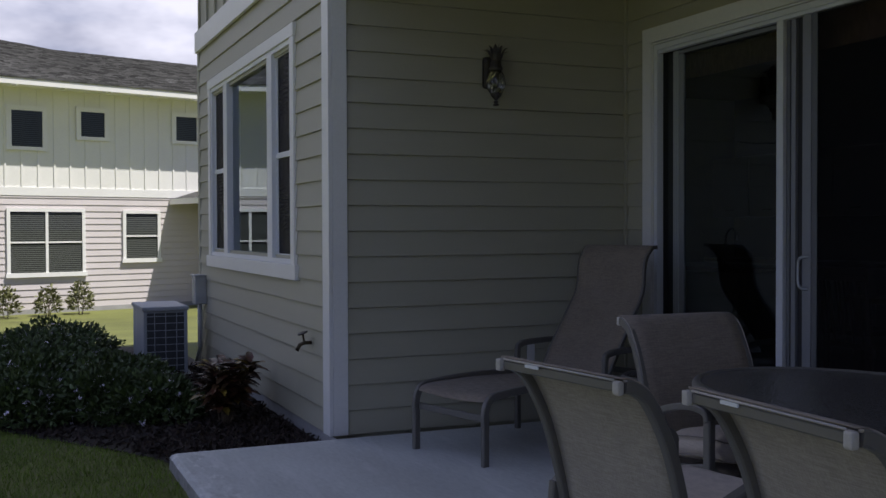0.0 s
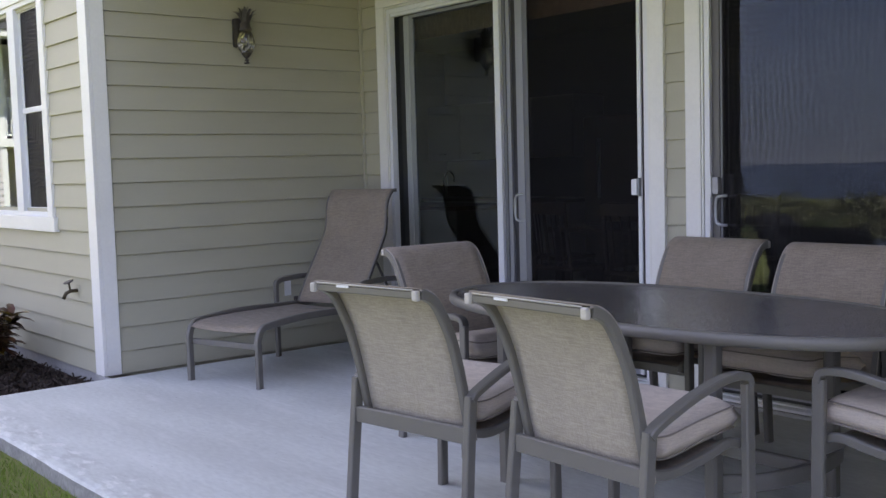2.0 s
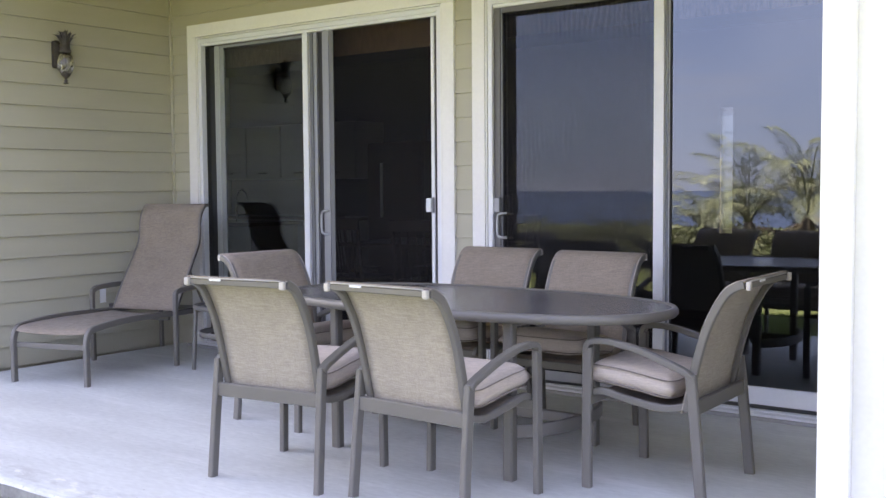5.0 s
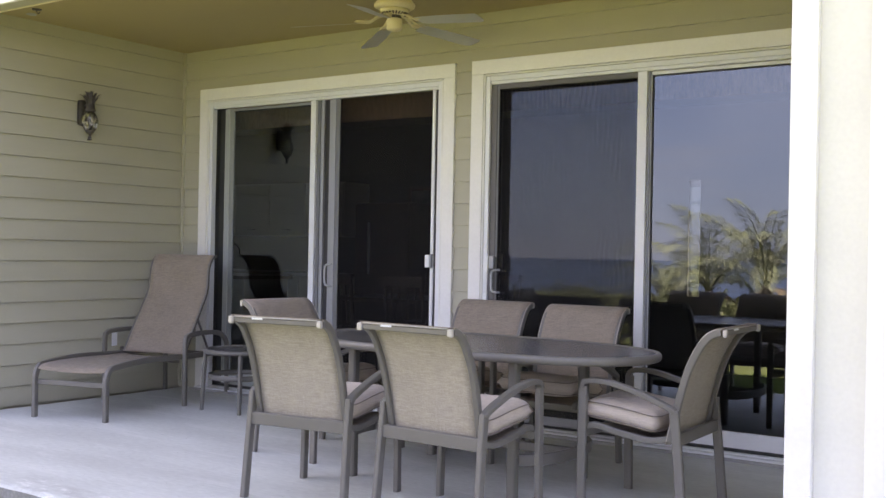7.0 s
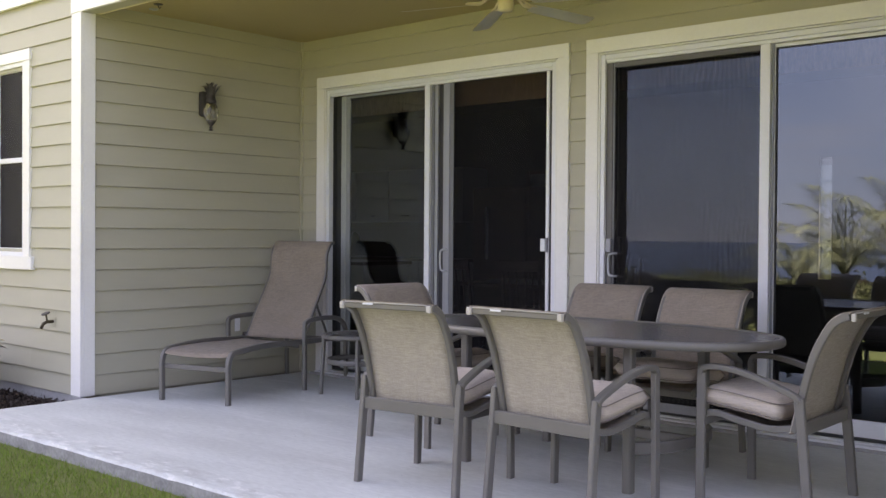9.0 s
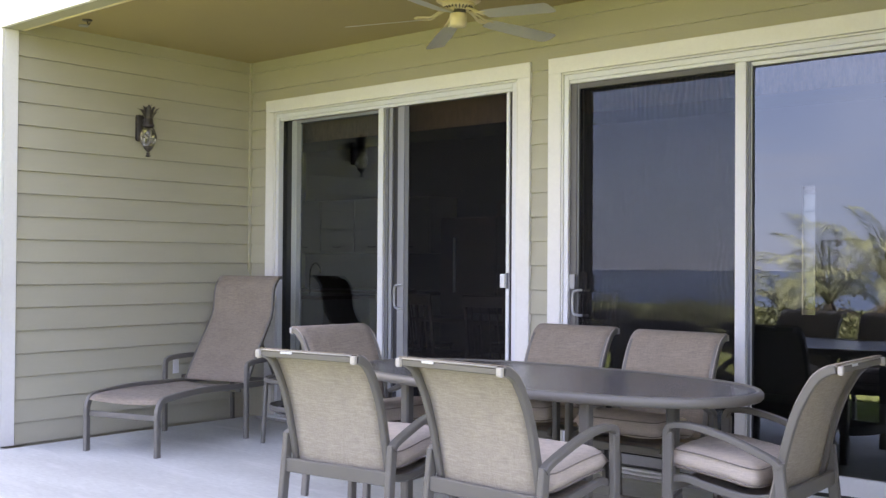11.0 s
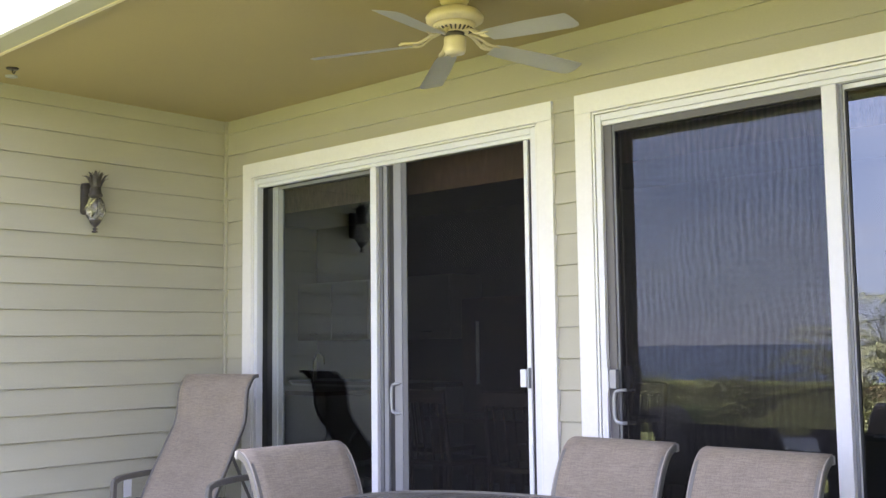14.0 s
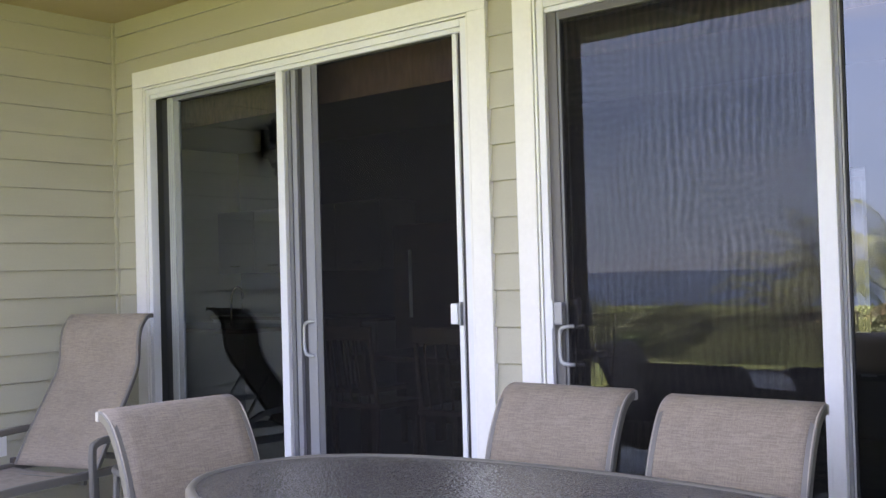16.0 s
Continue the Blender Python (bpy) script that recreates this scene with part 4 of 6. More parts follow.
def dining_chair(label):
    c = thing("dining_chair", label, "chair", group="chairs round the table")
    W = 0.285
    for s in (-1, 1):
        bar([(s * 0.292, -0.258, 0.0), (s * 0.288, -0.236, 0.25), (s * 0.285, -0.216, 0.45), (s * 0.285, -0.208, 0.528)], 0.028, 0.044, "rear_leg", c)
        bar([(s * 0.292, 0.25, 0.0), (s * 0.288, 0.252, 0.3), (s * 0.286, 0.25, 0.602)], 0.028, 0.042, "front_leg", c)
        bar(curve([(s * 0.285, -0.214, 0.513), (s * 0.286, -0.185, 0.536), (s * 0.287, -0.09, 0.574), (s * 0.289, 0.0, 0.605), (s * 0.289, 0.1, 0.628), (s * 0.288, 0.18, 0.635), (s * 0.287, 0.238, 0.626), (s * 0.286, 0.256, 0.597)], 5), 0.04, 0.026, "arm", c)
        bar(curve([(s * 0.25, -0.172, 0.372), (s * 0.252, -0.193, 0.45), (s * 0.253, -0.212, 0.54), (s * 0.255, -0.235, 0.63), (s * 0.256, -0.264, 0.72), (s * 0.256, -0.302, 0.80), (s * 0.256, -0.345, 0.863), (s * 0.256, -0.39, 0.892), (s * 0.255, -0.412, 0.897)], 5), 0.028, 0.034, "back_rail", c)
        bar(curve([(s * 0.252, -0.20, 0.395), (s * 0.252, -0.08, 0.372), (s * 0.252, 0.08, 0.392), (s * 0.252, 0.19, 0.415), (s * 0.252, 0.25, 0.40), (s * 0.252, 0.265, 0.37)], 5), 0.028, 0.03, "seat_rail", c)
    bar([(-0.272, -0.222, 0.392), (0.272, -0.222, 0.392)], 0.024, 0.06, "rear_rail", c, side=(0, 1, 0))
    bar([(-0.272, 0.246, 0.375), (0.272, 0.246, 0.375)], 0.022, 0.04, "front_rail", c, side=(0, 1, 0))
    top = bar([(-0.25, -0.412, 0.894), (0.25, -0.412, 0.894)], 0.03, 0.026, "top_rail", c, side=(0, 1, 0))
    for s in (-1, 1):
        part("end_cap", box((s * 0.255 - 0.012, -0.44, 0.876), (s * 0.255 + 0.012, -0.42, 0.911), 0.006), CAP, top, "pale plastic end cap")
    # The bright highlight along the top edge is put in as a pale strip.
    part("piping", sweep([(-0.24, -0.428, 0.911), (0.24, -0.428, 0.911)], 0.006, 0.006, (0, 1, 0), sides=6, power=2), CAP, top, "pale line for the highlight on the top edge", True)
    part("tag", box((-0.13, -0.434, 0.9), (-0.07, -0.4295, 0.9085)), VINYL, top, "small white maker's tag")
    # sling back: tan in front, straw behind
    prof = curve([(0, -0.166, 0.36), (0, -0.187, 0.45), (0, -0.206, 0.54), (0, -0.229, 0.635), (0, -0.257, 0.725), (0, -0.295, 0.806), (0, -0.338, 0.871), (0, -0.382, 0.902), (0, -0.424, 0.909)], 4)
    # Thin pale bars carry the glint down both edges of the sling.
    for s in (-1, 1):
        part("edge_glint", sweep([(s * 0.263, p.y + 0.006, p.z + 0.002) for p in prof], 0.007, 0.007, (1, 0, 0), sides=6, power=2), EDGE_GLINT, c, "pale line for the glint on the sling's edge", True)
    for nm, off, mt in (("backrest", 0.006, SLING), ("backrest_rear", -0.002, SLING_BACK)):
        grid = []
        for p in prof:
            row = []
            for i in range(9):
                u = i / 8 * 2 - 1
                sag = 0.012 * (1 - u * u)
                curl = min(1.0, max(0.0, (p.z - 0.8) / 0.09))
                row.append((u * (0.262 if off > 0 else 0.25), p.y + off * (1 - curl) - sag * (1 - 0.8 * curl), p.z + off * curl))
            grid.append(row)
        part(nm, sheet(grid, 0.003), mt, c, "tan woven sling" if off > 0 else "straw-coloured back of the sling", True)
    seat = curve([(0, -0.19, 0.392), (0, -0.08, 0.366), (0, 0.08, 0.385), (0, 0.19, 0.41), (0, 0.25, 0.398)], 4)
    part("seat", sheet([[(u * 0.245 / 4, p.y, p.z - 0.012 * (1 - (u / 4) ** 2)) for u in range(-4, 5)] for p in seat], 0.004), SLING, c, "", True)
    # cushion
    bm = bmesh.new()
    n = 18
    tops, bots = [], []
    for j in range(n + 1):
        for surf, sg in ((tops, 1), (bots, -1)):
            row = []
            for i in range(n + 1):
                u, v = i / n * 2 - 1, j / n * 2 - 1
                e = max(0.0, (1 - abs(u) ** 7)) ** 0.45 * max(0.0, (1 - abs(v) ** 7)) ** 0.45
                x, y = u * 0.25, 0.08 + v * 0.195
                base = 0.46 + 0.03 * math.sin((y + 0.02) * 5.5) - 0.05 * max(0, v - 0.8)
                wr = 0.004 * noise.noise((x * 14, y * 14, sg)) + 0.006 * noise.noise((x * 5, y * 5, 3))
                row.append(bm.verts.new((x, y, base + (sg * 0.06 + wr) * e)) if e > 0 or sg > 0 else tops[-1][i])
            surf.append(row)
    for surf, flip in ((tops, False), (bots, True)):
        for j in range(n):
            for i in range(n):
                q = (surf[j][i], surf[j][i + 1], surf[j + 1][i + 1], surf[j + 1][i])
                q = tuple(dict.fromkeys(q[::-1] if flip else q))
                if len(q) > 2:
                    try:
                        bm.faces.new(q)
                    except ValueError:
                        pass
    cu = part("cushion", bm, CUSHION, c, "oatmeal canvas seat cushion", True)
    for zo in (0.034, -0.034):
        loop = []
        for i in range(64):
            a = 2 * math.pi * i / 64
            cx, sy = math.cos(a), math.sin(a)
            r = (abs(cx) ** 9 + abs(sy) ** 9) ** (-1 / 9)
            u, v = cx * r * 0.985, sy * r * 0.985
            y = 0.08 + v * 0.195
            loop.append((u * 0.25, y, 0.46 + 0.03 * math.sin((y + 0.02) * 5.5) - 0.05 * max(0, v - 0.8) + zo))
        part("piping", sweep(loop, 0.006, 0.006, (0, 0, 1), loop=True, sides=6, power=2), PIPING, cu, "darker piping", True)
    return c


chair_a = dining_chair("taupe metal sling armchair with an oatmeal cushion at the table")
chair_a.matrix_world = pose(3.685, -2.282, 0, 0, 0, 7.1)
for x, y, rz in ((4.446, -2.19, -2.3), (3.54, -0.785, 181), (4.24, -0.845, 180.6), (5.112, -1.454, 91.6), (2.92, -1.45, -93.5)):
    copy_thing(chair_a, pose(x, y, 0, 0, 0, rz))


def dining_table():
    t = thing("dining_table", "oval patio table with a smoked pebbled glass top", "table", pose(4.035, -1.475, 0, 0, 0, 0))
    A, B = 1.085, 0.527

    def oval(a, b, z, n=96, p=2.35):
        out = []
        for i in range(n):
            an = 2 * math.pi * i / n
            c, s = math.cos(an), math.sin(an)
            r = (abs(c) ** p + abs(s) ** p) ** (-1 / p)
            out.append(Vector((c * r * a, s * r * b, z)))
        return out

    bm = bmesh.new()
    loops = [[bm.verts.new(p) for p in oval(A - 0.03, B - 0.03, z)] for z in (0.733, 0.741)]
    bm.faces.new(loops[1])
    bm.faces.new(loops[0][::-1])
    for i in range(96):
        bm.faces.new((loops[0][i], loops[0][(i + 1) % 96], loops[1][(i + 1) % 96], loops[1][i]))
    part("tabletop", bm, TABLETOP, t, "smoked grey pebbled glass")
    part("rim", sweep(oval(A - 0.018, B - 0.018, 0.726), 0.044, 0.036, (0, 0, 1), loop=True, power=2.6), METAL, t, "taupe metal rim", True)
    for sx in (-1, 1):
        for sy in (-1, 1):
            bar([(sx * 0.51, sy * 0.38, 0), (sx * 0.51, sy * 0.38, 0.708)], 0.05, 0.05, "leg", t, side=(1, 0, 0))
        bar(curve([(sx * 0.53, -0.36, 0.215), (sx * 0.62, -0.24, 0.215), (sx * 0.66, 0.0, 0.215), (sx * 0.62, 0.24, 0.215), (sx * 0.53, 0.36, 0.215)], 5), 0.022, 0.06, "stretcher", t, side=(1, 0, 0), label="bowed end stretcher")
        bar([(sx * 0.51, -0.395, 0.69), (sx * 0.51, 0.395, 0.69)], 0.03, 0.03, "crossbar", t)
    bar([(-0.64, 0, 0.215), (0.64, 0, 0.215)], 0.03, 0.05, "brace", t, side=(0, 1, 0))
    return t


dining_table()


def side_table():
    t = thing("side_table", "small round taupe metal side table by the lounger", "side table", pose(1.40, -0.63, 0))
    ring = [(0.265 * math.cos(2 * math.pi * i / 48), 0.265 * math.sin(2 * math.pi * i / 48), 0.452) for i in range(48)]
    part("rim", sweep(ring, 0.032, 0.032, (0, 0, 1), loop=True, power=2.6), METAL, t, "", True)
    part("tabletop", lathe([(0.0005, 0.452), (0.252, 0.452), (0.252, 0.460), (0.0005, 0.460)], 48), TABLETOP, t, "smoked pebbled glass")
    for sx in (-1, 1):
        for sy in (-1, 1):
            bar([(sx * 0.2, sy * 0.2, 0), (sx * 0.185, sy * 0.185, 0.44)], 0.026, 0.026, "leg", t)
    low = [(0.235 * math.cos(2 * math.pi * i / 40), 0.235 * math.sin(2 * math.pi * i / 40), 0.26) for i in range(40)]
    part("stretcher", sweep(low, 0.04, 0.014, (0, 0, 1), loop=True), METAL, t, "", True)


side_table()


def lounger():
    t = thing("chaise_lounge", "taupe metal sling chaise with its back raised, beside the wall", "lounger", pose(0.845, -1.735, 0, 0, 0, 16.0))
    W = 0.30
    for s in (-1, 1):
        x = s * W
        bar(curve([(x, 0.0, 0.0), (x, 0.0, 0.2), (x, 0.0, 0.29), (x, 0.035, 0.355), (x, 0.12, 0.375), (x, 0.45, 0.39), (x, 0.85, 0.375), (x, 1.25, 0.365), (x, 1.66, 0.365)], 6), 0.03, 0.042, "side_rail", t)
        bar([(x, 1.63, 0.0), (x, 1.62, 0.35)], 0.028, 0.036, "rear_leg", t)
        xo = s * (W + 0.07)
        bar(curve([(xo, 0.88, 0.0), (xo, 0.88, 0.3), (xo, 0.88, 0.5), (xo, 0.905, 0.535), (xo, 0.98, 0.548), (xo, 1.2, 0.55), (xo, 1.38, 0.53), (xo, 1.48, 0.47), (xo, 1.51, 0.38)], 5), 0.03, 0.036, "arm", t)
        bar(curve([(s * 0.28, 1.01, 0.385), (s * 0.28, 1.115, 0.55), (s * 0.278, 1.24, 0.73), (s * 0.276, 1.32, 0.85), (s * 0.274, 1.345, 0.93), (s * 0.273, 1.352, 1.02), (s * 0.273, 1.372, 1.09), (s * 0.273, 1.425, 1.15), (s * 0.273, 1.47, 1.157)], 5), 0.017, 0.024, "back_rail", t)
        bar([(s * 0.20, 1.25, 0.75), (s * 0.2, 1.5, 0.36)], 0.016, 0.016, "back_strut", t)
    for y, z in ((0.02, 0.25), (0.90, 0.345), (1.62, 0.33)):
        bar([(-W, y, z), (W, y, z)], 0.024, 0.035, "crossbar", t, side=(0, 1, 0))
    part("pivot", box((-0.318, 1.0, 0.388), (-0.287, 1.03, 0.42), 0.006), IRON, t, "dark pivot knob")
    part("label_plate", box((-0.362, 0.955, 0.425), (-0.357, 1.02, 0.53)), VINYL, t, "small pale plate on the arm")
    prof = curve([(0, 0.005, 0.345), (0, 0.04, 0.372), (0, 0.14, 0.383), (0, 0.45, 0.385), (0, 0.75, 0.375), (0, 0.995, 0.372)], 5)
    part("seat", sheet([[(u / 6 * 0.287, p.y, p.z - 0.014 * (1 - (u / 6) ** 2)) for u in range(-6, 7)] for p in prof], 0.004), SLING, t, "tan woven sling", True)
    prof = curve([(0, 1.0, 0.385), (0, 1.103, 0.55), (0, 1.228, 0.73), (0, 1.308, 0.85), (0, 1.333, 0.93), (0, 1.34, 1.02), (0, 1.362, 1.095), (0, 1.418, 1.162), (0, 1.473, 1.168)], 5)
    part("backrest", sheet([[(u / 6 * (0.284 - 0.01 * (p.z - 0.38)), p.y + 0.012 * (1 - (u / 6) ** 2), p.z) for u in range(-6, 7)] for p in prof], 0.004), SLING, t, "tan woven sling back", True)


lounger()


# ---- porch fixtures ----
def ceiling_fan():
    f = thing("ceiling_fan", "cream ceiling fan with five pale blades, at rest", "ceiling fan", pose(2.96, -0.815, 0))
    part("canopy", lathe([(0.07, H - 0.001), (0.068, H - 0.012), (0.045, H - 0.026), (0.018, H - 0.03)], 24), CREAM, f, "", True)
    part("downrod", lathe([(0.017, H - 0.028), (0.017, 2.905)], 12), CREAM, f, "", True)
    part("motor", lathe([(0.02, 2.918), (0.07, 2.913), (0.115, 2.895), (0.137, 2.868), (0.134, 2.851), (0.115, 2.84), (0.1, 2.836)], 40), CREAM, f, "", True)
    v = part("vent_ring", lathe([(0.1, 2.8355), (0.092, 2.815), (0.06, 2.796)], 32), CREAM, f, "", True)
    for i in range(24):
        a = 2 * math.pi * i / 24
        bm = box((0.064, -0.004, -0.004), (0.09, 0.004, 0.004))
        bmesh.ops.transform(bm, matrix=Matrix.Rotation(a, 4, "Z") @ Matrix.Translation((0, 0, 2.806)) @ Matrix.Translation((0.077, 0, 0)) @ Matrix.Rotation(radians(-30), 4, "Y") @ Matrix.Translation((-0.077, 0, 0)), verts=bm.verts)
        part("vent_slot", bm, IRON, v)
    part("hub", lathe([(0.046, 2.7955), (0.042, 2.775)], 24), IRON, f, "dark gap above the switch housing", True)
    part("switch_housing", lathe([(0.04, 2.777), (0.05, 2.774), (0.052, 2.765), (0.052, 2.712), (0.045, 2.698), (0.012, 2.694)], 28), CREAM, f, "", True)
    for i in range(5):
        a = radians(-1 + 72 * i)
        m = Matrix.Rotation(a, 4, "Z") @ Matrix.Translation((0, 0, 2.757))
        bm = sweep(curve([(0.06, 0, 0.045), (0.11, 0.012, 0.03), (0.16, 0.024, -0.004), (0.2, 0.03, -0.008), (0.25, 0.022, -0.006)], 4), 0.024, 0.01, (0, 1, 0))
        sweep(curve([(0.06, 0, 0.045), (0.12, -0.02, 0.022), (0.165, -0.034, -0.005), (0.21, -0.03, -0.008), (0.25, -0.02, -0.006)], 4), 0.018, 0.01, (0, 1, 0), bm)
        sweep(curve([(0.15, 0, 0.004), (0.19, 0.004, -0.008), (0.265, 0.0, -0.006)], 4), 0.016, 0.01, (0, 1, 0), bm)
        bmesh.ops.transform(bm, matrix=m, verts=bm.verts)
        part("blade_arm", bm, CREAM, f, "", True)
        bm = bmesh.new()
        out = [(0.2, 0.048), (0.25, 0.058), (0.45, 0.066), (0.64, 0.071), (0.675, 0.06), (0.688, 0.036), (0.69, 0.0)]
        pts = out + [(0.689, -0.045), (0.682, -0.062)] + [(x, -y) for x, y in out[2::-1]]
        bm.faces.new([bm.verts.new((x, y, 0)) for x, y in pts])
        bmesh.ops.solidify(bm, geom=bm.faces[:], thickness=0.009)
        bmesh.ops.transform(bm, matrix=m @ Matrix.Rotation(radians(4.3), 4, "Y") @ Matrix.Rotation(radians(-12), 4, "X"), verts=bm.verts)
        part("blade", bm, BLADE, f, "pale blade")


ceiling_fan()

hk = thing("ceiling_hook", "small dark metal plant hook screwed into the porch ceiling", "hook", pose(0.37, -1.74, 0))
part("plate", lathe([(0.002, H - 0.009), (0.032, H - 0.008), (0.036, H - 0.001)], 20), IRON, hk, "", True)
part("hook", sweep(curve([(0, 0, H - 0.008), (0.004, 0.0, H - 0.025), (0.022, 0, H - 0.036), (0.036, 0, H - 0.026)], 4), 0.007, 0.007, (0, 1, 0)), IRON, hk, "", True)


def wall_lantern():
    l = thing("wall_lantern", "dark bronze pineapple wall lantern with a swirled glass body", "wall lamp", pose(0.016, -1.075, 2.07))
    part("back_plate", box((0.003, -0.056, 0.12), (0.034, 0.056, 0.325), 0.024), IRON, l)
    part("bracket", sweep(curve([(0.01, 0, 0.26), (0.05, 0, 0.285), (0.10, 0, 0.27)], 4), 0.02, 0.02, (0, 1, 0)), IRON, l, "", True)
    c = (0.10, 0, 0)
    part("collar", lathe([(0.026, 0.226), (0.043, 0.231), (0.046, 0.242), (0.036, 0.256), (0.034, 0.285), (0.024, 0.30)], 20, at=c), IRON, l, "", True)
    bm = bmesh.new()
    n, rows = 36, 18
    rings = []
    for j in range(rows + 1):
        t = j / rows
        z = 0.075 + 0.155 * t
        r0 = 0.061 * math.sin(math.pi * (0.16 + 0.72 * t)) ** 0.8
        rings.append([bm.verts.new((c[0] + (r0 + 0.0035 * math.sin(7 * (a + 2.4 * t))) * math.cos(a), (r0 + 0.0035 * math.sin(7 * (a + 2.4 * t))) * math.sin(a), z)) for a in (2 * math.pi * i / n for i in range(n))])
    for A, B in zip(rings, rings[1:]):
        for i in range(n):
            bm.faces.new((A[i], A[(i + 1) % n], B[(i + 1) % n], B[i]))
    part("glass_body", bm, LAMP_GLASS, l, "swirled clear glass body", True)
    part("base_cup", lathe([(0.006, 0.036), (0.018, 0.048), (0.034, 0.066), (0.038, 0.08), (0.03, 0.083)], 20, at=c), IRON, l, "dark bronze base cup", True)
    part("finial", lathe([(0.003, 0.0), (0.018, 0.003), (0.02, 0.011), (0.006, 0.017), (0.017, 0.023), (0.015, 0.03), (0.004, 0.037)], 12, at=c), IRON, l, "", True)
    rng = random.Random(2)
    for ringn, (count, r, h, lean) in enumerate(((9, 0.028, 0.075, 0.04), (7, 0.02, 0.095, 0.026), (4, 0.01, 0.105, 0.01))):
        for i in range(count):
            a = 2 * math.pi * (i + 0.4 * ringn) / count
            d = Vector((math.cos(a), math.sin(a), 0))
            s = Vector((-math.sin(a), math.cos(a), 0))
            base = Vector(c) + d * r + Vector((0, 0, 0.285))
            k = h * rng.uniform(0.85, 1.1)
            pts = [base, base + d * lean * 0.35 + Vector((0, 0, k * 0.55)), base + d * lean * 0.8 + Vector((0, 0, k * 0.9)), base + d * lean * 1.35 + Vector((0, 0, k))]
            bm = bmesh.new()
            ws = [0.010, 0.012, 0.009, 0.002]
            L = [(bm.verts.new(p - s * w), bm.verts.new(p + s * w)) for p, w in zip(pts, ws)]
            fs = [bm.faces.new((A[0], A[1], B[1], B[0])) for A, B in zip(L, L[1:])]
            bm.normal_update()
            bmesh.ops.solidify(bm, geom=fs, thickness=0.002)
            part("crown_leaf", bm, IRON, l)


wall_lantern()
tagged(part("ceiling_sensor", lathe([(0.035, H - 0.001), (0.035, H - 0.008), (0.018, H - 0.012)], 20, at=(0.2, -1.67, 0)), GREYBOX, None, "", True), "small round grey ceiling detector", "detector")


def hose_bib():
    h = thing("hose_bib", "weathered brass garden tap on the wall", "tap", pose(-0.40, WY - 0.01, 0.54))
    part("flange", box((-0.035, -0.006, -0.04), (0.035, 0.0, 0.035), 0.003), SIDING, h)
    part("body", sweep([(0, 0, 0), (0, -0.055, 0), (0, -0.085, -0.012), (0, -0.105, -0.05)], 0.026, 0.026, power=2), BRASS, h, "", True)
    part("stem", sweep([(0, -0.055, 0.005), (0, -0.065, 0.06)], 0.014, 0.014, power=2), BRASS, h, "", True)
    bm = lathe([(0.032, -0.005), (0.036, 0.0), (0.032, 0.005)], 12)
    bmesh.ops.transform(bm, matrix=pose(0, -0.066, 0.064, 20, 0, 0), verts=bm.verts)
    part("wheel", bm, IRON, h, "dark tap wheel")


hose_bib()


def condenser():
    a = thing("air_conditioner", "grey outdoor air conditioning condenser on the planting bed", "air conditioner", pose(-3.74, -2.80, -0.1))
    w, d, h = 0.40, 0.78, 0.66
    part("base", box((-d - 0.05, -0.05, -0.03), (0.05, w + 0.05, 0.03), 0.01), FOOTING, a)
    part("body", box((-d, 0.0, 0.031), (-0.02, w, h - 0.04), 0.01), AC_PAINT, a)
    part("coil", box((-0.0195, 0.03, 0.06), (-0.008, w - 0.03, h - 0.06)), AC_DARK, a, "dark finned coil")
    part("lid", box((-d - 0.015, -0.015, h - 0.0395), (0.012, w + 0.015, h), 0.012), AC_PAINT, a)
    for x, y in ((0.0, 0.0), (0.0, w - 0.03)):
        part("corner_post", box((-0.0195, y, 0.031), (0.004, y + 0.03, h - 0.04), 0.004), AC_PAINT, a)
    for i in range(1, 4):
        part("grille_wire", box((-0.004, w * i / 4 - 0.003, 0.04), (0.002, w * i / 4 + 0.003, h - 0.041)), AC_PAINT, a)
    for i in range(1, 9):
        part("grille_wire", box((0.0021, 0.0, 0.04 + 0.066 * i), (0.006, w, 0.046 + 0.066 * i)), AC_PAINT, a)


condenser()
ub = thing("utility_box", "grey electrical disconnect box with conduit on the wall", "utility box", pose(-4.13, WY - 0.012, 0.55))
part("cabinet", box((-0.09, -0.11, 0.0), (0.09, 0.0, 0.27), 0.008), GREYBOX, ub)
part("hood", box((-0.1, -0.125, 0.2705), (0.1, 0.0, 0.285), 0.004), GREYBOX, ub)
part("conduit", sweep([(0.03, -0.05, 0.0), (0.03, -0.05, -0.4), (0.05, -0.1, -0.56)], 0.03, 0.03, power=2), GREYBOX, ub, "", True)
part("conduit", sweep([(-0.04, -0.05, 0.0), (-0.04, -0.05, -0.62)], 0.035, 0.035, power=2), WHITE, ub, "white pipe", True)
dg = thing("covered_grill", "barbecue under a black vinyl cover beside the wall", "grill", pose(7.1, -1.0, 0))
bm = box((-0.62, -0.3, 0.0), (0.62, 0.3, 1.0), 0.06)
part("cover", bm, BLACK_COVER, dg)


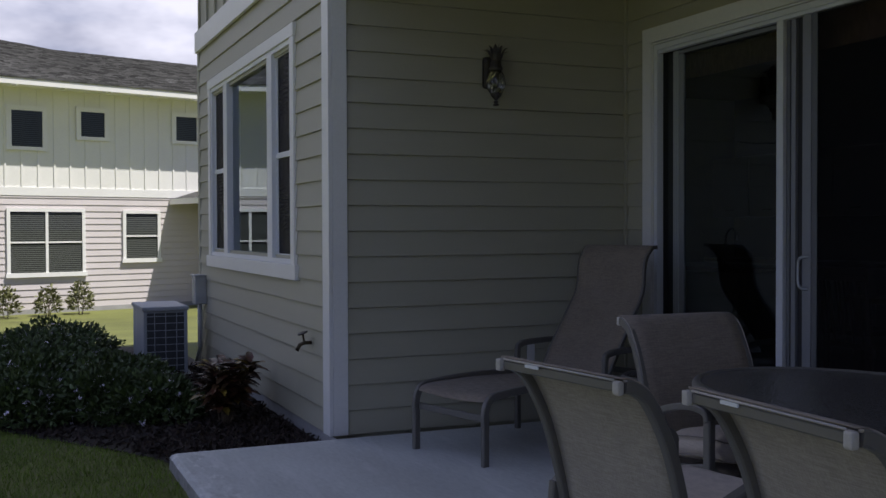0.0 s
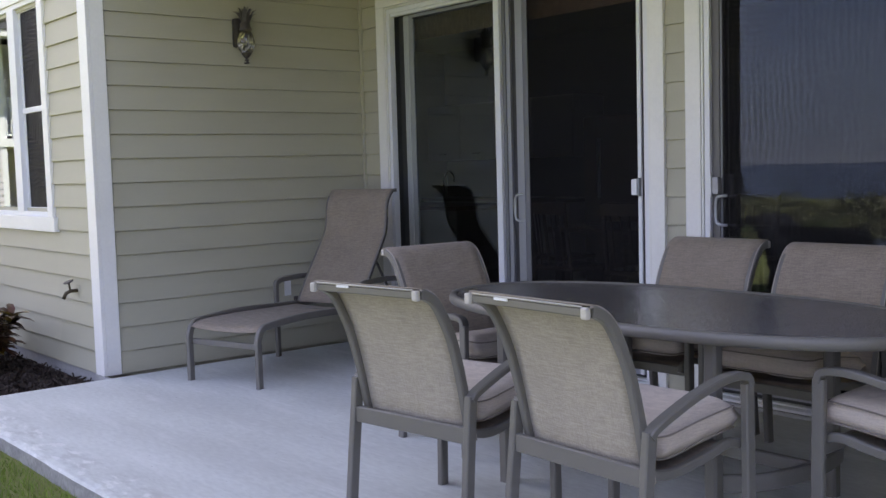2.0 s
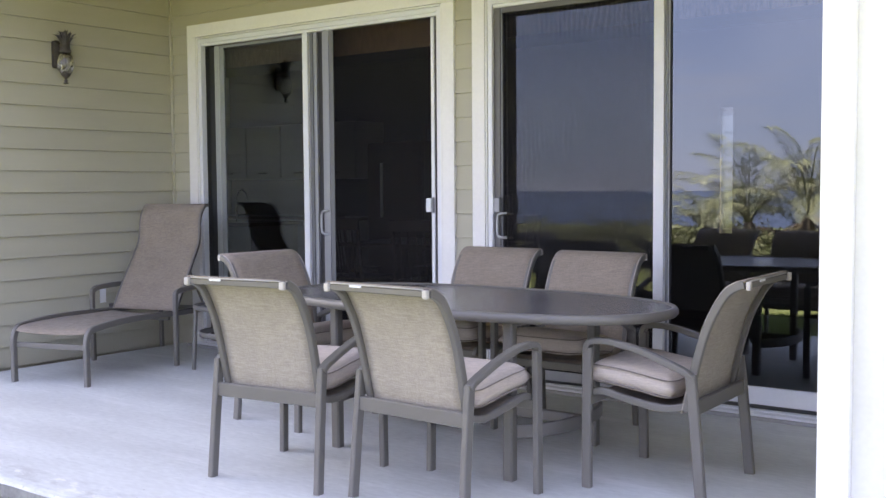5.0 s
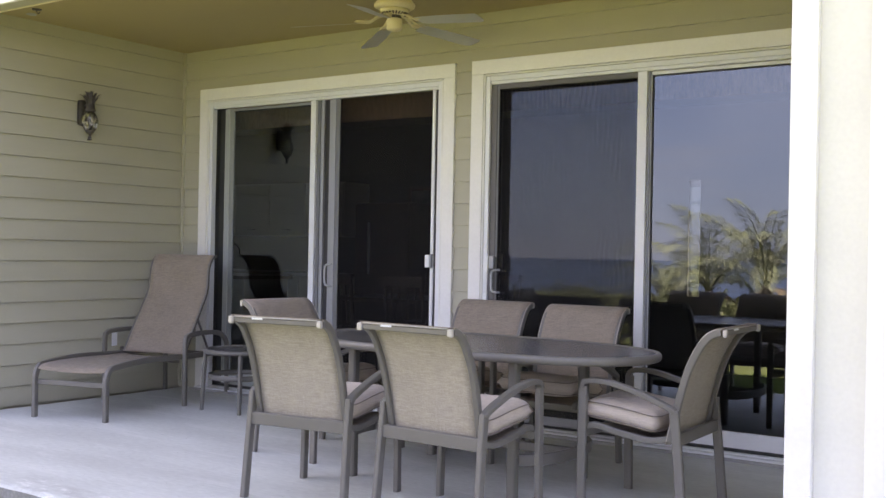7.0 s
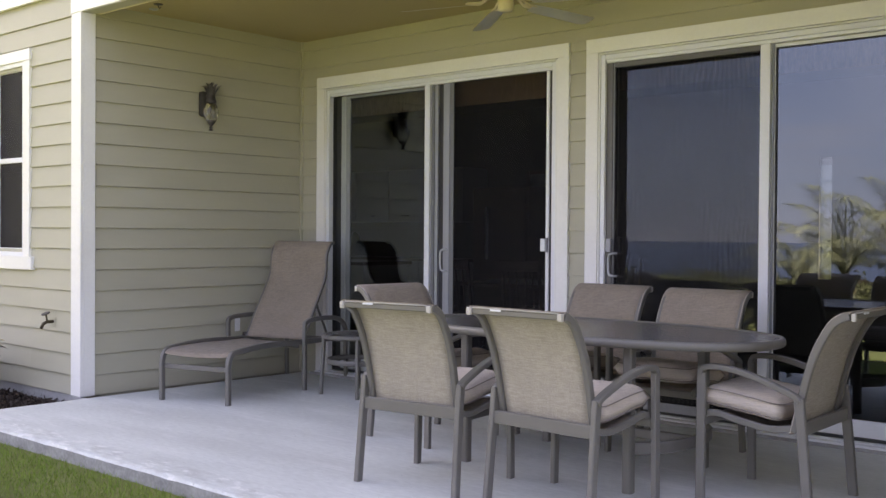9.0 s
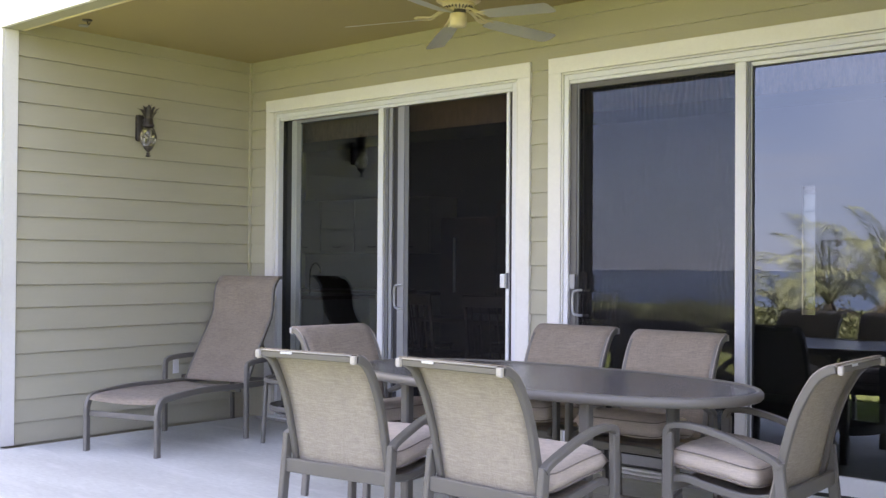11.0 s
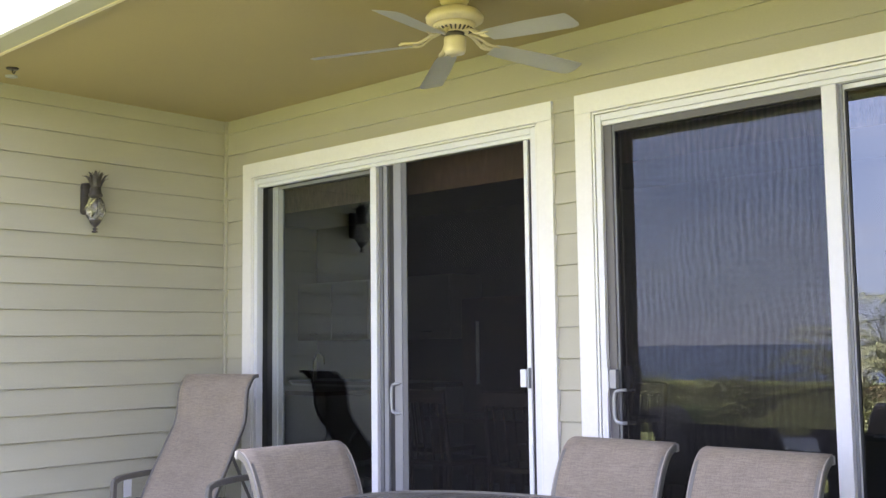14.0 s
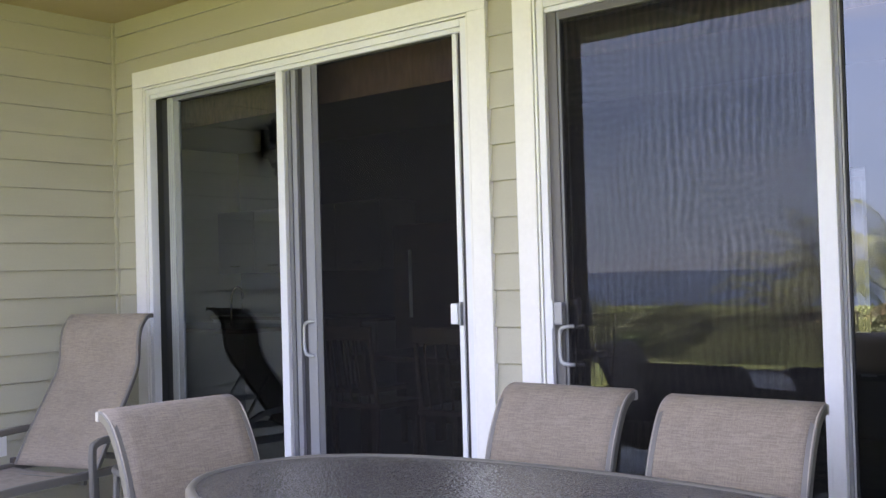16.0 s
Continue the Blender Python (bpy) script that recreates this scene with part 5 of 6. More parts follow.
# ---- planting ----
def leaf_cloud(rng, centre, radii, n, size, aspect=0.5, shell=0.55):
    """Small folded leaves through an uneven mound, as vertex and face arrays."""
    d = rng.normal(size=(n, 3))
    d /= np.linalg.norm(d, axis=1)[:, None]
    d[:, 2] = np.abs(d[:, 2]) * 1.0
    lump = np.array([0.72 + 0.55 * noise.noise(Vector(v) * 2.3 + Vector(centre)) for v in d])
    r = (shell + (1 - shell) * rng.random(n) ** 0.5) * (0.75 + 0.5 * lump)
    c = np.asarray(centre) + d * r[:, None] * np.asarray(radii)
    a = d + rng.normal(size=(n, 3)) * 0.7
    a /= np.linalg.norm(a, axis=1)[:, None]
    b = np.cross(a, rng.normal(size=(n, 3)))
    b /= np.linalg.norm(b, axis=1)[:, None]
    l = (size * rng.uniform(0.6, 1.3, n))[:, None]
    w = l * aspect
    nn = np.cross(a, b)
    v = np.stack([c, c + a * l * 0.5 - b * w * 0.5 + nn * w * 0.15, c + a * l, c + a * l * 0.5 + b * w * 0.5 + nn * w * 0.15], 1)
    return v.reshape(-1, 3), np.arange(4 * n).reshape(-1, 4)


def shrub(name, label, at, radii, n, size, mat, seed, flowers=0, stems=6, category="shrub", group=""):
    rng = np.random.default_rng(seed)
    s = thing(name, label, category, pose(*at), group)
    v, f = leaf_cloud(rng, (0, 0, radii[2] * 0.25), radii, n, size)
    v[:, 2] = np.maximum(v[:, 2], 0.01)
    raw("foliage", v.tolist(), f.tolist(), mat, s)
    bm = bmesh.new()
    for i in range(stems):
        a = rng.uniform(0, 6.28)
        k = rng.uniform(0.3, 0.6)
        sweep([(0.03 * math.cos(a), 0.03 * math.sin(a), -0.05), (k * radii[0] * math.cos(a), k * radii[1] * math.sin(a), radii[2] * 0.75)], 0.012, 0.012, (0, 0.3, 1), bm, sides=5, power=2)
    part("branches", bm, STEM, s)
    if flowers:
        d = rng.normal(size=(flowers, 3))
        d /= np.linalg.norm(d, axis=1)[:, None]
        d[:, 2] = np.abs(d[:, 2])
        c = np.array((0, 0, radii[2] * 0.25)) + d * np.asarray(radii) * rng.uniform(0.85, 1.12, flowers)[:, None]
        vv, ff = [], []
        for p in c:
            for q in range(6):
                o = p + rng.normal(size=3) * 0.012
                x, y = rng.normal(size=3), rng.normal(size=3)
                x, y = x / np.linalg.norm(x) * 0.0095, y / np.linalg.norm(y) * 0.0095
                k = len(vv)
                vv += [o - x - y, o + x - y, o + x + y, o - x + y]
                ff.append((k, k + 1, k + 2, k + 3))
        raw("blossoms", [tuple(p) for p in vv], ff, FLOWER, s, "pale lilac blossoms")
    return s


for i, (x, y, rx, ry, rz) in enumerate(((-1.75, -3.35, 0.5, 0.38, 0.27), (-2.4, -3.2, 0.6, 0.5, 0.27), (-2.5, -3.8, 0.6, 0.38, 0.3), (-3.3, -3.65, 0.7, 0.5, 0.31), (-1.85, -3.85, 0.5, 0.35, 0.25), (-2.9, -4.3, 0.6, 0.4, 0.28),
                                        (-1.45, -3.05, 0.4, 0.34, 0.24), (-4.3, -3.7, 0.7, 0.6, 0.31), (-3.2, -3.05, 0.45, 0.35, 0.2), (-5.4, -3.5, 0.7, 0.6, 0.3))):
    shrub("flowering_shrub", "low dark green shrub with pale lilac flowers in the bed", (x, y, -0.1), (rx, ry, rz), 4200, 0.05, LEAF, 20 + i, 46, group="flowering shrubs")


def croton(at, seed, n=130, h=0.5):
    rng = np.random.default_rng(seed)
    s = thing("croton", "croton with dark, red and yellow leaves in the mulch bed", "shrub", pose(*at))
    V, F, V2, F2 = [], [], [], []
    for i in range(9):
        a, k = rng.uniform(0, 6.28), rng.uniform(0.04, 0.2)
        tip = np.array((k * math.cos(a), k * math.sin(a), h * rng.uniform(0.6, 0.95)))
        part("stem", sweep([(0.02 * math.cos(a), 0.02 * math.sin(a), -0.04), tuple(tip * (0.4, 0.4, 0.5)), tuple(tip)], 0.011, 0.011, (0, 0.2, 1), sides=5, power=2), STEM, s)
        for j in range(n // 9):
            t = rng.uniform(0.45, 1.0)
            o = tip * (t, t, t)
            an = rng.uniform(0, 6.28)
            up = rng.uniform(-0.1, 0.9) * t
            d = np.array((math.cos(an), math.sin(an), up))
            d /= np.linalg.norm(d)
            side = np.cross(d, (0, 0, 1.0))
            side /= np.linalg.norm(side) + 1e-6
            L, w = rng.uniform(0.13, 0.21), rng.uniform(0.022, 0.036)
            vs, fs = (V2, F2) if rng.random() < 0.12 else (V, F)
            b0 = len(vs)
            droop = np.array((0, 0, -0.25 * L))
            for q, ww in ((0.0, 0.25), (0.35, 1.0), (0.7, 0.85), (1.0, 0.05)):
                p = o + d * L * q + droop * q * q
                fold = np.array((0, 0, 0.35 * w * ww))
                vs += [tuple(p - side * w * ww + fold), tuple(p), tuple(p + side * w * ww + fold)]
            for q in range(3):
                k = b0 + 3 * q
                fs += [(k, k + 1, k + 4, k + 3), (k + 1, k + 2, k + 5, k + 4)]
    raw("leaves", V, F, CROTON, s, "dark croton leaves", True)
    raw("yellow_leaves", V2, F2, CROTON_YELLOW, s, "yellow croton leaves", True)


croton((-0.95, -2.62, -0.1), 3, 270, 0.52)
croton((-1.45, -2.48, -0.1), 4, 200, 0.46)


def palm(at, height, spread, seed, fronds=28):
    rng = np.random.default_rng(seed)
    p = thing("palm_tree", "feathery palm with arching grey-green fronds and a dry skirt", "palm tree", pose(*at), "palms")
    part("trunk", lathe([(0.24, -0.4), (0.2, 0.2), (0.2, height * 0.6), (0.24, height - 0.2), (0.16, height + 0.1)], 14), TRUNK, p, "", True)
    for i in range(fronds):
        dry = i < fronds // 3
        az = 2.4 * i + rng.uniform(-0.3, 0.3)
        lift = rng.uniform(-0.7, 0.1) if dry else 0.35 + 1.1 * (i - fronds // 3) / (0.67 * fronds) + rng.uniform(-0.1, 0.1)
        L = spread * rng.uniform(0.85, 1.1) * (0.6 if dry else 1.0)
        d = np.array((math.cos(az), math.sin(az), 0.0))
        pts = []
        pos, ang = np.array((0.0, 0.0, height)), lift
        for k in range(13):
            pts.append(pos.copy())
            pos = pos + (d * math.cos(ang) + np.array((0, 0, math.sin(ang)))) * L / 12
            ang -= 0.03 + 0.014 * k + 0.03 * rng.random()
        V, F = [], []
        sd = np.cross(d, (0, 0, 1.0))
        for k in range(12):
            a, b = pts[k], pts[k + 1]
            w = 0.045 * (1 - k / 12.8)
            n0 = len(V)
            V += [a - sd * w, a + sd * w, b + sd * w * 0.9, b - sd * w * 0.9]
            F.append((n0, n0 + 1, n0 + 2, n0 + 3))
            if k < 2:
                continue
            tg = (b - a) / np.linalg.norm(b - a)
            nm = np.cross(sd, tg)
            for q in range(8):
                o = a + (b - a) * (q / 8)
                t = (k + q / 8) / 12
                ll = (0.165 * L) * math.sin(math.pi * min(1, 0.1 + 0.8 * t)) ** 0.6 * rng.uniform(0.85, 1.1)
                for sg in (-1, 1):
                    dirn = sd * sg * 0.8 + tg * 0.7 + nm * rng.uniform(-0.1, 0.3)
                    dirn /= np.linalg.norm(dirn)
                    tip = o + dirn * ll + np.array((0, 0, -0.45 * ll))
                    mid = o + dirn * ll * 0.55 + np.array((0, 0, -0.05 * ll))
                    ax = np.cross(dirn, nm)
                    ax = ax / (np.linalg.norm(ax) + 1e-6) * 0.013
                    n0 = len(V)
                    V += [o, mid + ax, tip, mid - ax]
                    F.append((n0, n0 + 1, n0 + 2, n0 + 3))
        raw("frond", [tuple(v) for v in V], F, DEAD_FROND if dry else FROND, p, "dry brown frond" if dry else "")


for x, y, top, spread, sd in ((-4.4, -31.0, 0.1, 4.6, 1), (-6.9, -32.0, -0.2, 4.5, 2), (-9.3, -34.0, -1.0, 3.2, 3), (-0.6, -32.5, -1.0, 3.2, 5), (2.6, -34.0, -1.0, 3.0, 4)):
    z = ground_z(x, y)
    palm((x, y, z), top - z, spread, sd)

rg = random.Random(8)
for i in range(30):
    x = -34 + i * 1.45 + rg.uniform(-0.5, 0.5)
    y = -19.5 + rg.uniform(-2.0, 1.5)
    z = ground_z(x, y)
    top = 1.3 - (0.068 + 0.03 * rg.random()) * (5 - y)
    shrub("hedge_shrub", "rounded light green garden shrub beyond the lawn", (x, y, z - 0.1), (rg.uniform(0.9, 1.4), rg.uniform(0.9, 1.2), (top - z) / 1.1), 7000, 0.062, LEAF_LIGHT if i % 2 else LEAF, 100 + i, group="garden hedge")
rngw = np.random.default_rng(44)
VV, FF, k = [], [], 0
for i in range(640):
    y = -20.5 - 110 * rngw.random() ** 1.7
    x = rngw.uniform(-1.3, 0.35) * (5 - y) + 2
    z = ground_z(x, y)
    top = 1.3 - (0.028 + 0.05 * rngw.random() ** 0.8) * (5 - y)
    h = max(0.8, (top - z) / 1.25)
    v, f = leaf_cloud(rngw, (x, y, z + 0.2 * h), (rngw.uniform(0.6, 1.1) * h, rngw.uniform(0.6, 1.1) * h, h * 0.85), 760, 0.055 + 0.004 * abs(y))
    VV.append(v)
    FF.append(f + k)
    k += len(v)
tagged(raw("far_bushes", np.concatenate(VV).tolist(), np.concatenate(FF).tolist(), SCRUB), "distant scrub on the slope above the sea", "bushes", "", "stuff")


# ---- neighbouring building ----
def neighbour():
    ux, uy = -0.287, 0.958
    base = Matrix.Translation((-21.6, -3.8, 0)) @ Matrix.Rotation(math.atan2(uy, ux), 4, "Z")
    # own axes: x along the front, y away behind it, z up
    b = thing("apartment_building", "two-storey neighbour with cream boards above grey lap siding", "building", base)
    S0, S1, G, BAND, EAVE = -14.0, 9.0, -0.82, 2.33, 4.83
    L0, L1 = -8.6, -4.05       # recessed porches, one over the other
    for a, c, y in ((S0, L0, 0.0), (L0, L1, 2.2), (L1, S1, 0.0)):
        part("wall", box((a, y, G - 0.5), (c, 9.0, BAND)), SIDING_FAR, b, "grey lap-sided lower storey")
        part("wall", box((a, y, BAND), (c, 9.0, EAVE + 0.2)), BATTEN_FAR, b, "cream board and batten upper storey")
    lap_boards(b, (0, 0, G), (1, 0, 0), (0, -1, 0), [(S0, L0, -1, 9), (L1, S1, -1, 9)], 0.1, BAND - 0.18 - G, SIDING_FAR, 0.165, 0.016, 0.01)
    for a, c in ((S0, L0), (L1, S1)):
        part("footing", box((a, -0.03, G - 0.4), (c, 0, G + 0.1)), FOOTING, b)
    part("band_board", box((S0, -0.03, BAND - 0.19), (S1, -0.0005, BAND + 0.02), 0.004), WHITE, b)
    bal = part("balcony", box((L0, 0.0, BAND - 0.18), (L1, 2.2, BAND + 0.015)), WHITE, b, "recessed balcony with a white railing")
    part("rail", box((L0, 0.0, BAND + 1.0), (L1, 0.05, BAND + 1.06)), WHITE, bal)
    part("rail", box((L0, 0.005, BAND + 0.09), (L1, 0.045, BAND + 0.14)), WHITE, bal)
    for i in range(42):
        s = L0 + 0.05 + i * 0.108
        part("baluster", box((s, 0.012, BAND + 0.1405), (s + 0.03, 0.038, BAND + 0.9995)), WHITE, bal)
    for s in (L0, -6.4, L1 - 0.14):
        part("post", box((s, -0.005, BAND + 0.021), (s + 0.14, 0.06, EAVE)), WHITE, bal)
        part("post", box((s, -0.005, G), (s + 0.14, 0.06, BAND - 0.191)), WHITE, bal)
    for z in (G, BAND):
        part("porch_door", box((L0 + 0.8, 2.17, z + 0.05), (L1 - 0.8, 2.1995, z + 2.1)), CAULK, bal, "dark glazed porch door")
    for i in range(56):
        s = S0 + 0.2 + i * 0.405
        if L0 - 0.06 < s < L1 + 0.02:
            continue
        part("batten", box((s, -0.022, BAND + 0.0205), (s + 0.05, -0.0005, EAVE - 0.02)), BATTEN_FAR, b)
    # roof with courses of shingles
    rise, over = 0.315, 0.78
    part("fascia", box((S0, -over - 0.03, EAVE - 0.03), (S1, -over, EAVE + 0.13)), WHITE, b)
    part("soffit", box((S0, -over, EAVE + 0.0), (S1, -0.0005, EAVE + 0.02)), WHITE, b)
    for i in range(20):
        s = S0 + i * 1.17
        part("rafter_tail", box((s, -over + 0.01, EAVE - 0.06), (s + 0.05, -over + 0.3, EAVE - 0.0005)), WHITE, b)
    V, F = [], []
    rng = random.Random(9)
    depth = 5.2
    rows = 36

    def swell(s):
        """The ridge climbs towards the south."""
        return 0.0 if s > 3.0 else 0.07 * min(1.0, (3.0 - s) / 0.8) * (3.0 - s)

    for r in range(rows):
        d0, d1 = r / rows * depth, (r + 1.15) / rows * depth
        s = S0 - 0.105 * (r % 2)
        while s < S1:
            w = 0.21
            k = len(V)
            lift = rng.uniform(0.026, 0.036)
            drop = rng.uniform(0.0, 0.012) if r else 0.0
            for ss, dd, up in ((s, d0 - drop, -0.004), (s + w - 0.007, d0 - drop, -0.004), (s, d0 - drop, lift), (s + w - 0.007, d0 - drop, lift), (s + w - 0.007, d1, 0.004), (s, d1, 0.004)):
                V.append((ss, -over - 0.05 + dd, EAVE + 0.13 + dd * rise + up + swell(ss) * dd / depth))
            F += [(k, k + 1, k + 3, k + 2), (k + 2, k + 3, k + 4, k + 5)]
            s += w
    tagged(raw("shingles", V, F, SHINGLE, b, "dark grey asphalt shingles"), kind="stuff")
    bm = bmesh.new()
    pr = [(-over - 0.05, EAVE + 0.12), (depth - over, EAVE + 0.12 + depth * rise), (9.6, EAVE + 0.12)]
    ends = [[bm.verts.new((s, y, z + (swell(s) if j == 1 else 0))) for j, (y, z) in enumerate(pr)] for s in (S0, -4.0, 0.0, 2.2, 2.6, 3.0, S1)]
    for a, c in zip(ends, ends[1:]):
        for i in range(3):
            bm.faces.new((a[i], a[(i + 1) % 3], c[(i + 1) % 3], c[i]))
    bm.faces.new(ends[0])
    bm.faces.new(ends[-1])
    bmesh.ops.recalc_face_normals(bm, faces=bm.faces)
    part("roof", bm, SHINGLE_PLAIN, b)

    def win(s0, s1, z0, z1, panes=1, rail=True, slats=True):
        w = part("window", box((s0 + 0.085, -0.03, z0 + 0.09), (s1 - 0.085, -0.0165, z1 - 0.085)), CAULK if rail else DARK_FRAME, b, "white framed window with blinds")
        c = 0.085 if rail else 0.12
        for lo, hi in (((s0, z0), (s0 + c, z1)), ((s1 - c, z0), (s1, z1))):
            part("frame", box((lo[0], -0.07, lo[1] + 0.0905), (hi[0], -0.0165, hi[1])), WHITE, w)
        part("frame", box((s0 + c, -0.07, z1 - c), (s1 - c, -0.0165, z1)), WHITE, w)
        ear = 0.03 if rail else 0.0
        part("sill", box((s0 - ear, -0.07 - ear * 0.6, z0 - ear * 0.7), (s1 + ear, -0.0165, z0 + 0.09)), WHITE, w)
        step = (s1 - s0) / panes
        for i in range(1, panes):
            part("mullion", box((s0 + i * step - 0.035, -0.062, z0 + 0.09), (s0 + i * step + 0.035, -0.031, z1 - c)), WHITE, w)
        if rail:
            zm = (z0 + z1) / 2
            for i in range(panes):
                a, e = s0 + i * step + (0.036 if i else c), s0 + (i + 1) * step - (0.036 if i < panes - 1 else c)
                part("check_rail", box((a, -0.06, zm - 0.02), (e, -0.031, zm + 0.02)), WHITE, w)
        if slats:
            z = z0 + 0.11
            while z < z1 - c - 0.02:
                part("blind_slat", box((s0 + c + 0.01, -0.0345, z), (s1 - c - 0.01, -0.0305, z + 0.028)), BLIND, w)
                z += 0.05
        pn = raw("pane", [(s0 + c, -0.04, z0 + 0.09), (s1 - c, -0.04, z0 + 0.09), (s1 - c, -0.04, z1 - c), (s0 + c, -0.04, z1 - c)], [(0, 1, 2, 3)], GLASS_FAR, w)
        pn.visible_shadow = False

    win(0.0, 1.97, 0.11, 1.82, 2)
    win(2.98, 4.04, 0.42, 1.79, 1)
    win(0.02, 1.02, 3.27, 4.38, 1, False)
    win(1.76, 2.63, 3.6, 4.45, 1, False)
    win(4.4, 5.26, 3.63, 4.5, 1, False)
    win(-3.4, -1.95, 0.11, 1.82, 2)
    win(-13.0, -11.0, 0.11, 1.82, 2)
    win(-12.5, -11.4, 3.27, 4.38, 1, False)
    # low side wing with its own roof
    part("wing", box((5.3, -1.6, G - 0.4), (9.0, -0.031, 2.0)), SIDING_FAR, b, "low grey wing")
    bm = bmesh.new()
    for p in ((4.35, -2.3, 2.0), (9.0, -2.3, 2.0), (9.0, -0.032, 2.0), (4.35, -0.032, 2.0), (4.35, -2.3, 2.1), (9.0, -2.3, 2.1), (9.0, -0.032, 2.78), (6.6, -0.032, 2.78), (4.35, -0.032, 2.1)):
        bm.verts.new(p)
    bm.verts.ensure_lookup_table()
    v = bm.verts
    for q in ((3, 2, 1, 0), (0, 1, 5, 4), (4, 5, 6, 7), (4, 7, 8), (0, 4, 8, 3), (1, 2, 6, 5)):
        bm.faces.new([v[i] for i in q])
    part("wing_roof", bm, SHINGLE_PLAIN, b, "low shingled side roof")
    part("wing_fascia", box((4.32, -2.33, 1.96), (9.0, -2.3, 2.11)), WHITE, b)
    part("wing_fascia", box((4.32, -2.2995, 1.96), (4.349, -0.033, 2.11)), WHITE, b)
    return base


base = neighbour()
rg = random.Random(5)
for i, s in enumerate((-1.2, -0.3, 0.7, 1.5)):
    p = base @ Vector((s, -0.9, -0.85))
    shrub("garden_shrub", "young yellow-green shrub against the neighbour's wall", tuple(p), (0.26, 0.25, rg.uniform(0.42, 0.6)), 380, 0.12, LEAF_LIGHT, 60 + i, group="shrubs by the neighbour")


# ---- rooms behind the glass ----
def room_chair():
    c = thing("room_chair", "dark wooden dining chair in the unlit room", "chair", group="room dining chairs")
    for s in (-1, 1):
        part("leg", box((s * 0.2 - 0.02, 0.17, 0.0), (s * 0.2 + 0.02, 0.21, 0.43), 0.004), DARK_WOOD, c)
        part("post", sweep([(s * 0.2, -0.2, 0.0), (s * 0.2, -0.2, 0.45), (s * 0.2, -0.27, 1.0)], 0.035, 0.035), DARK_WOOD, c, "", True)
    part("seat", box((-0.23, -0.22, 0.43), (0.23, 0.22, 0.47), 0.01), DARK_WOOD, c)
    part("top_rail", box((-0.22, -0.285, 0.9), (0.22, -0.255, 1.0), 0.01), DARK_WOOD, c)
    for i in range(4):
        x = -0.13 + i * 0.087
        part("spindle", sweep([(x, -0.2, 0.47), (x, -0.262, 0.9)], 0.018, 0.014), DARK_WOOD, c, "", True)
    return c


rt = thing("room_table", "dark wooden dining table in the unlit room", "table", pose(1.0, 2.3, 0))
part("tabletop", box((-0.8, -0.5, 0.72), (0.8, 0.5, 0.76), 0.01), DARK_WOOD, rt)
for sx in (-1, 1):
    for sy in (-1, 1):
        part("leg", box((sx * 0.72 - 0.035, sy * 0.42 - 0.035, 0), (sx * 0.72 + 0.035, sy * 0.42 + 0.035, 0.72), 0.006), DARK_WOOD, rt)
rc = room_chair()
rc.matrix_world = pose(0.6, 1.65, 0, 0, 0, 0)
for x, y, rz in ((1.4, 1.65, 5), (0.6, 2.95, 180), (1.4, 2.95, 178), (-0.1, 2.3, -88)):
    copy_thing(rc, pose(x, y, 0, 0, 0, rz))

kc = thing("kitchen_cabinets", "pale painted kitchen drawers under a counter in the unlit room", "cabinet", pose(-2.4, 3.79, 0))
part("body", box((-1.6, 0, 0), (1.0, 0.6, 0.88)), CABINET, kc)
part("wall_cabinet", box((-1.6, 0.1, 1.4), (1.0, 0.6, 2.1)), CABINET, kc)
for i in range(4):
    dr = part("cabinet_door", box((-1.58 + i * 0.645, 0.08, 1.42), (-0.95 + i * 0.645, 0.0995, 2.08), 0.004), CABINET, kc)
    part("handle", sweep([(-1.34 + i * 0.645, 0.065, 1.48), (-1.19 + i * 0.645, 0.065, 1.48)], 0.012, 0.012, (0, 1, 0)), STEEL, dr, "", True)
part("worktop", box((-1.62, -0.03, 0.8805), (1.02, 0.6, 0.92), 0.006), DARK_WOOD, kc)
for i in range(4):
    x = -1.58 + i * 0.645
    for z0, z1 in ((0.1, 0.36), (0.37, 0.62), (0.63, 0.86)):
        dr = part("drawer", box((x, -0.018, z0), (x + 0.63, -0.0005, z1), 0.004), CABINET, kc)
        part("handle", sweep([(x + 0.24, -0.035, z1 - 0.08), (x + 0.39, -0.035, z1 - 0.08)], 0.012, 0.012, (0, 1, 0)), STEEL, dr, "", True)
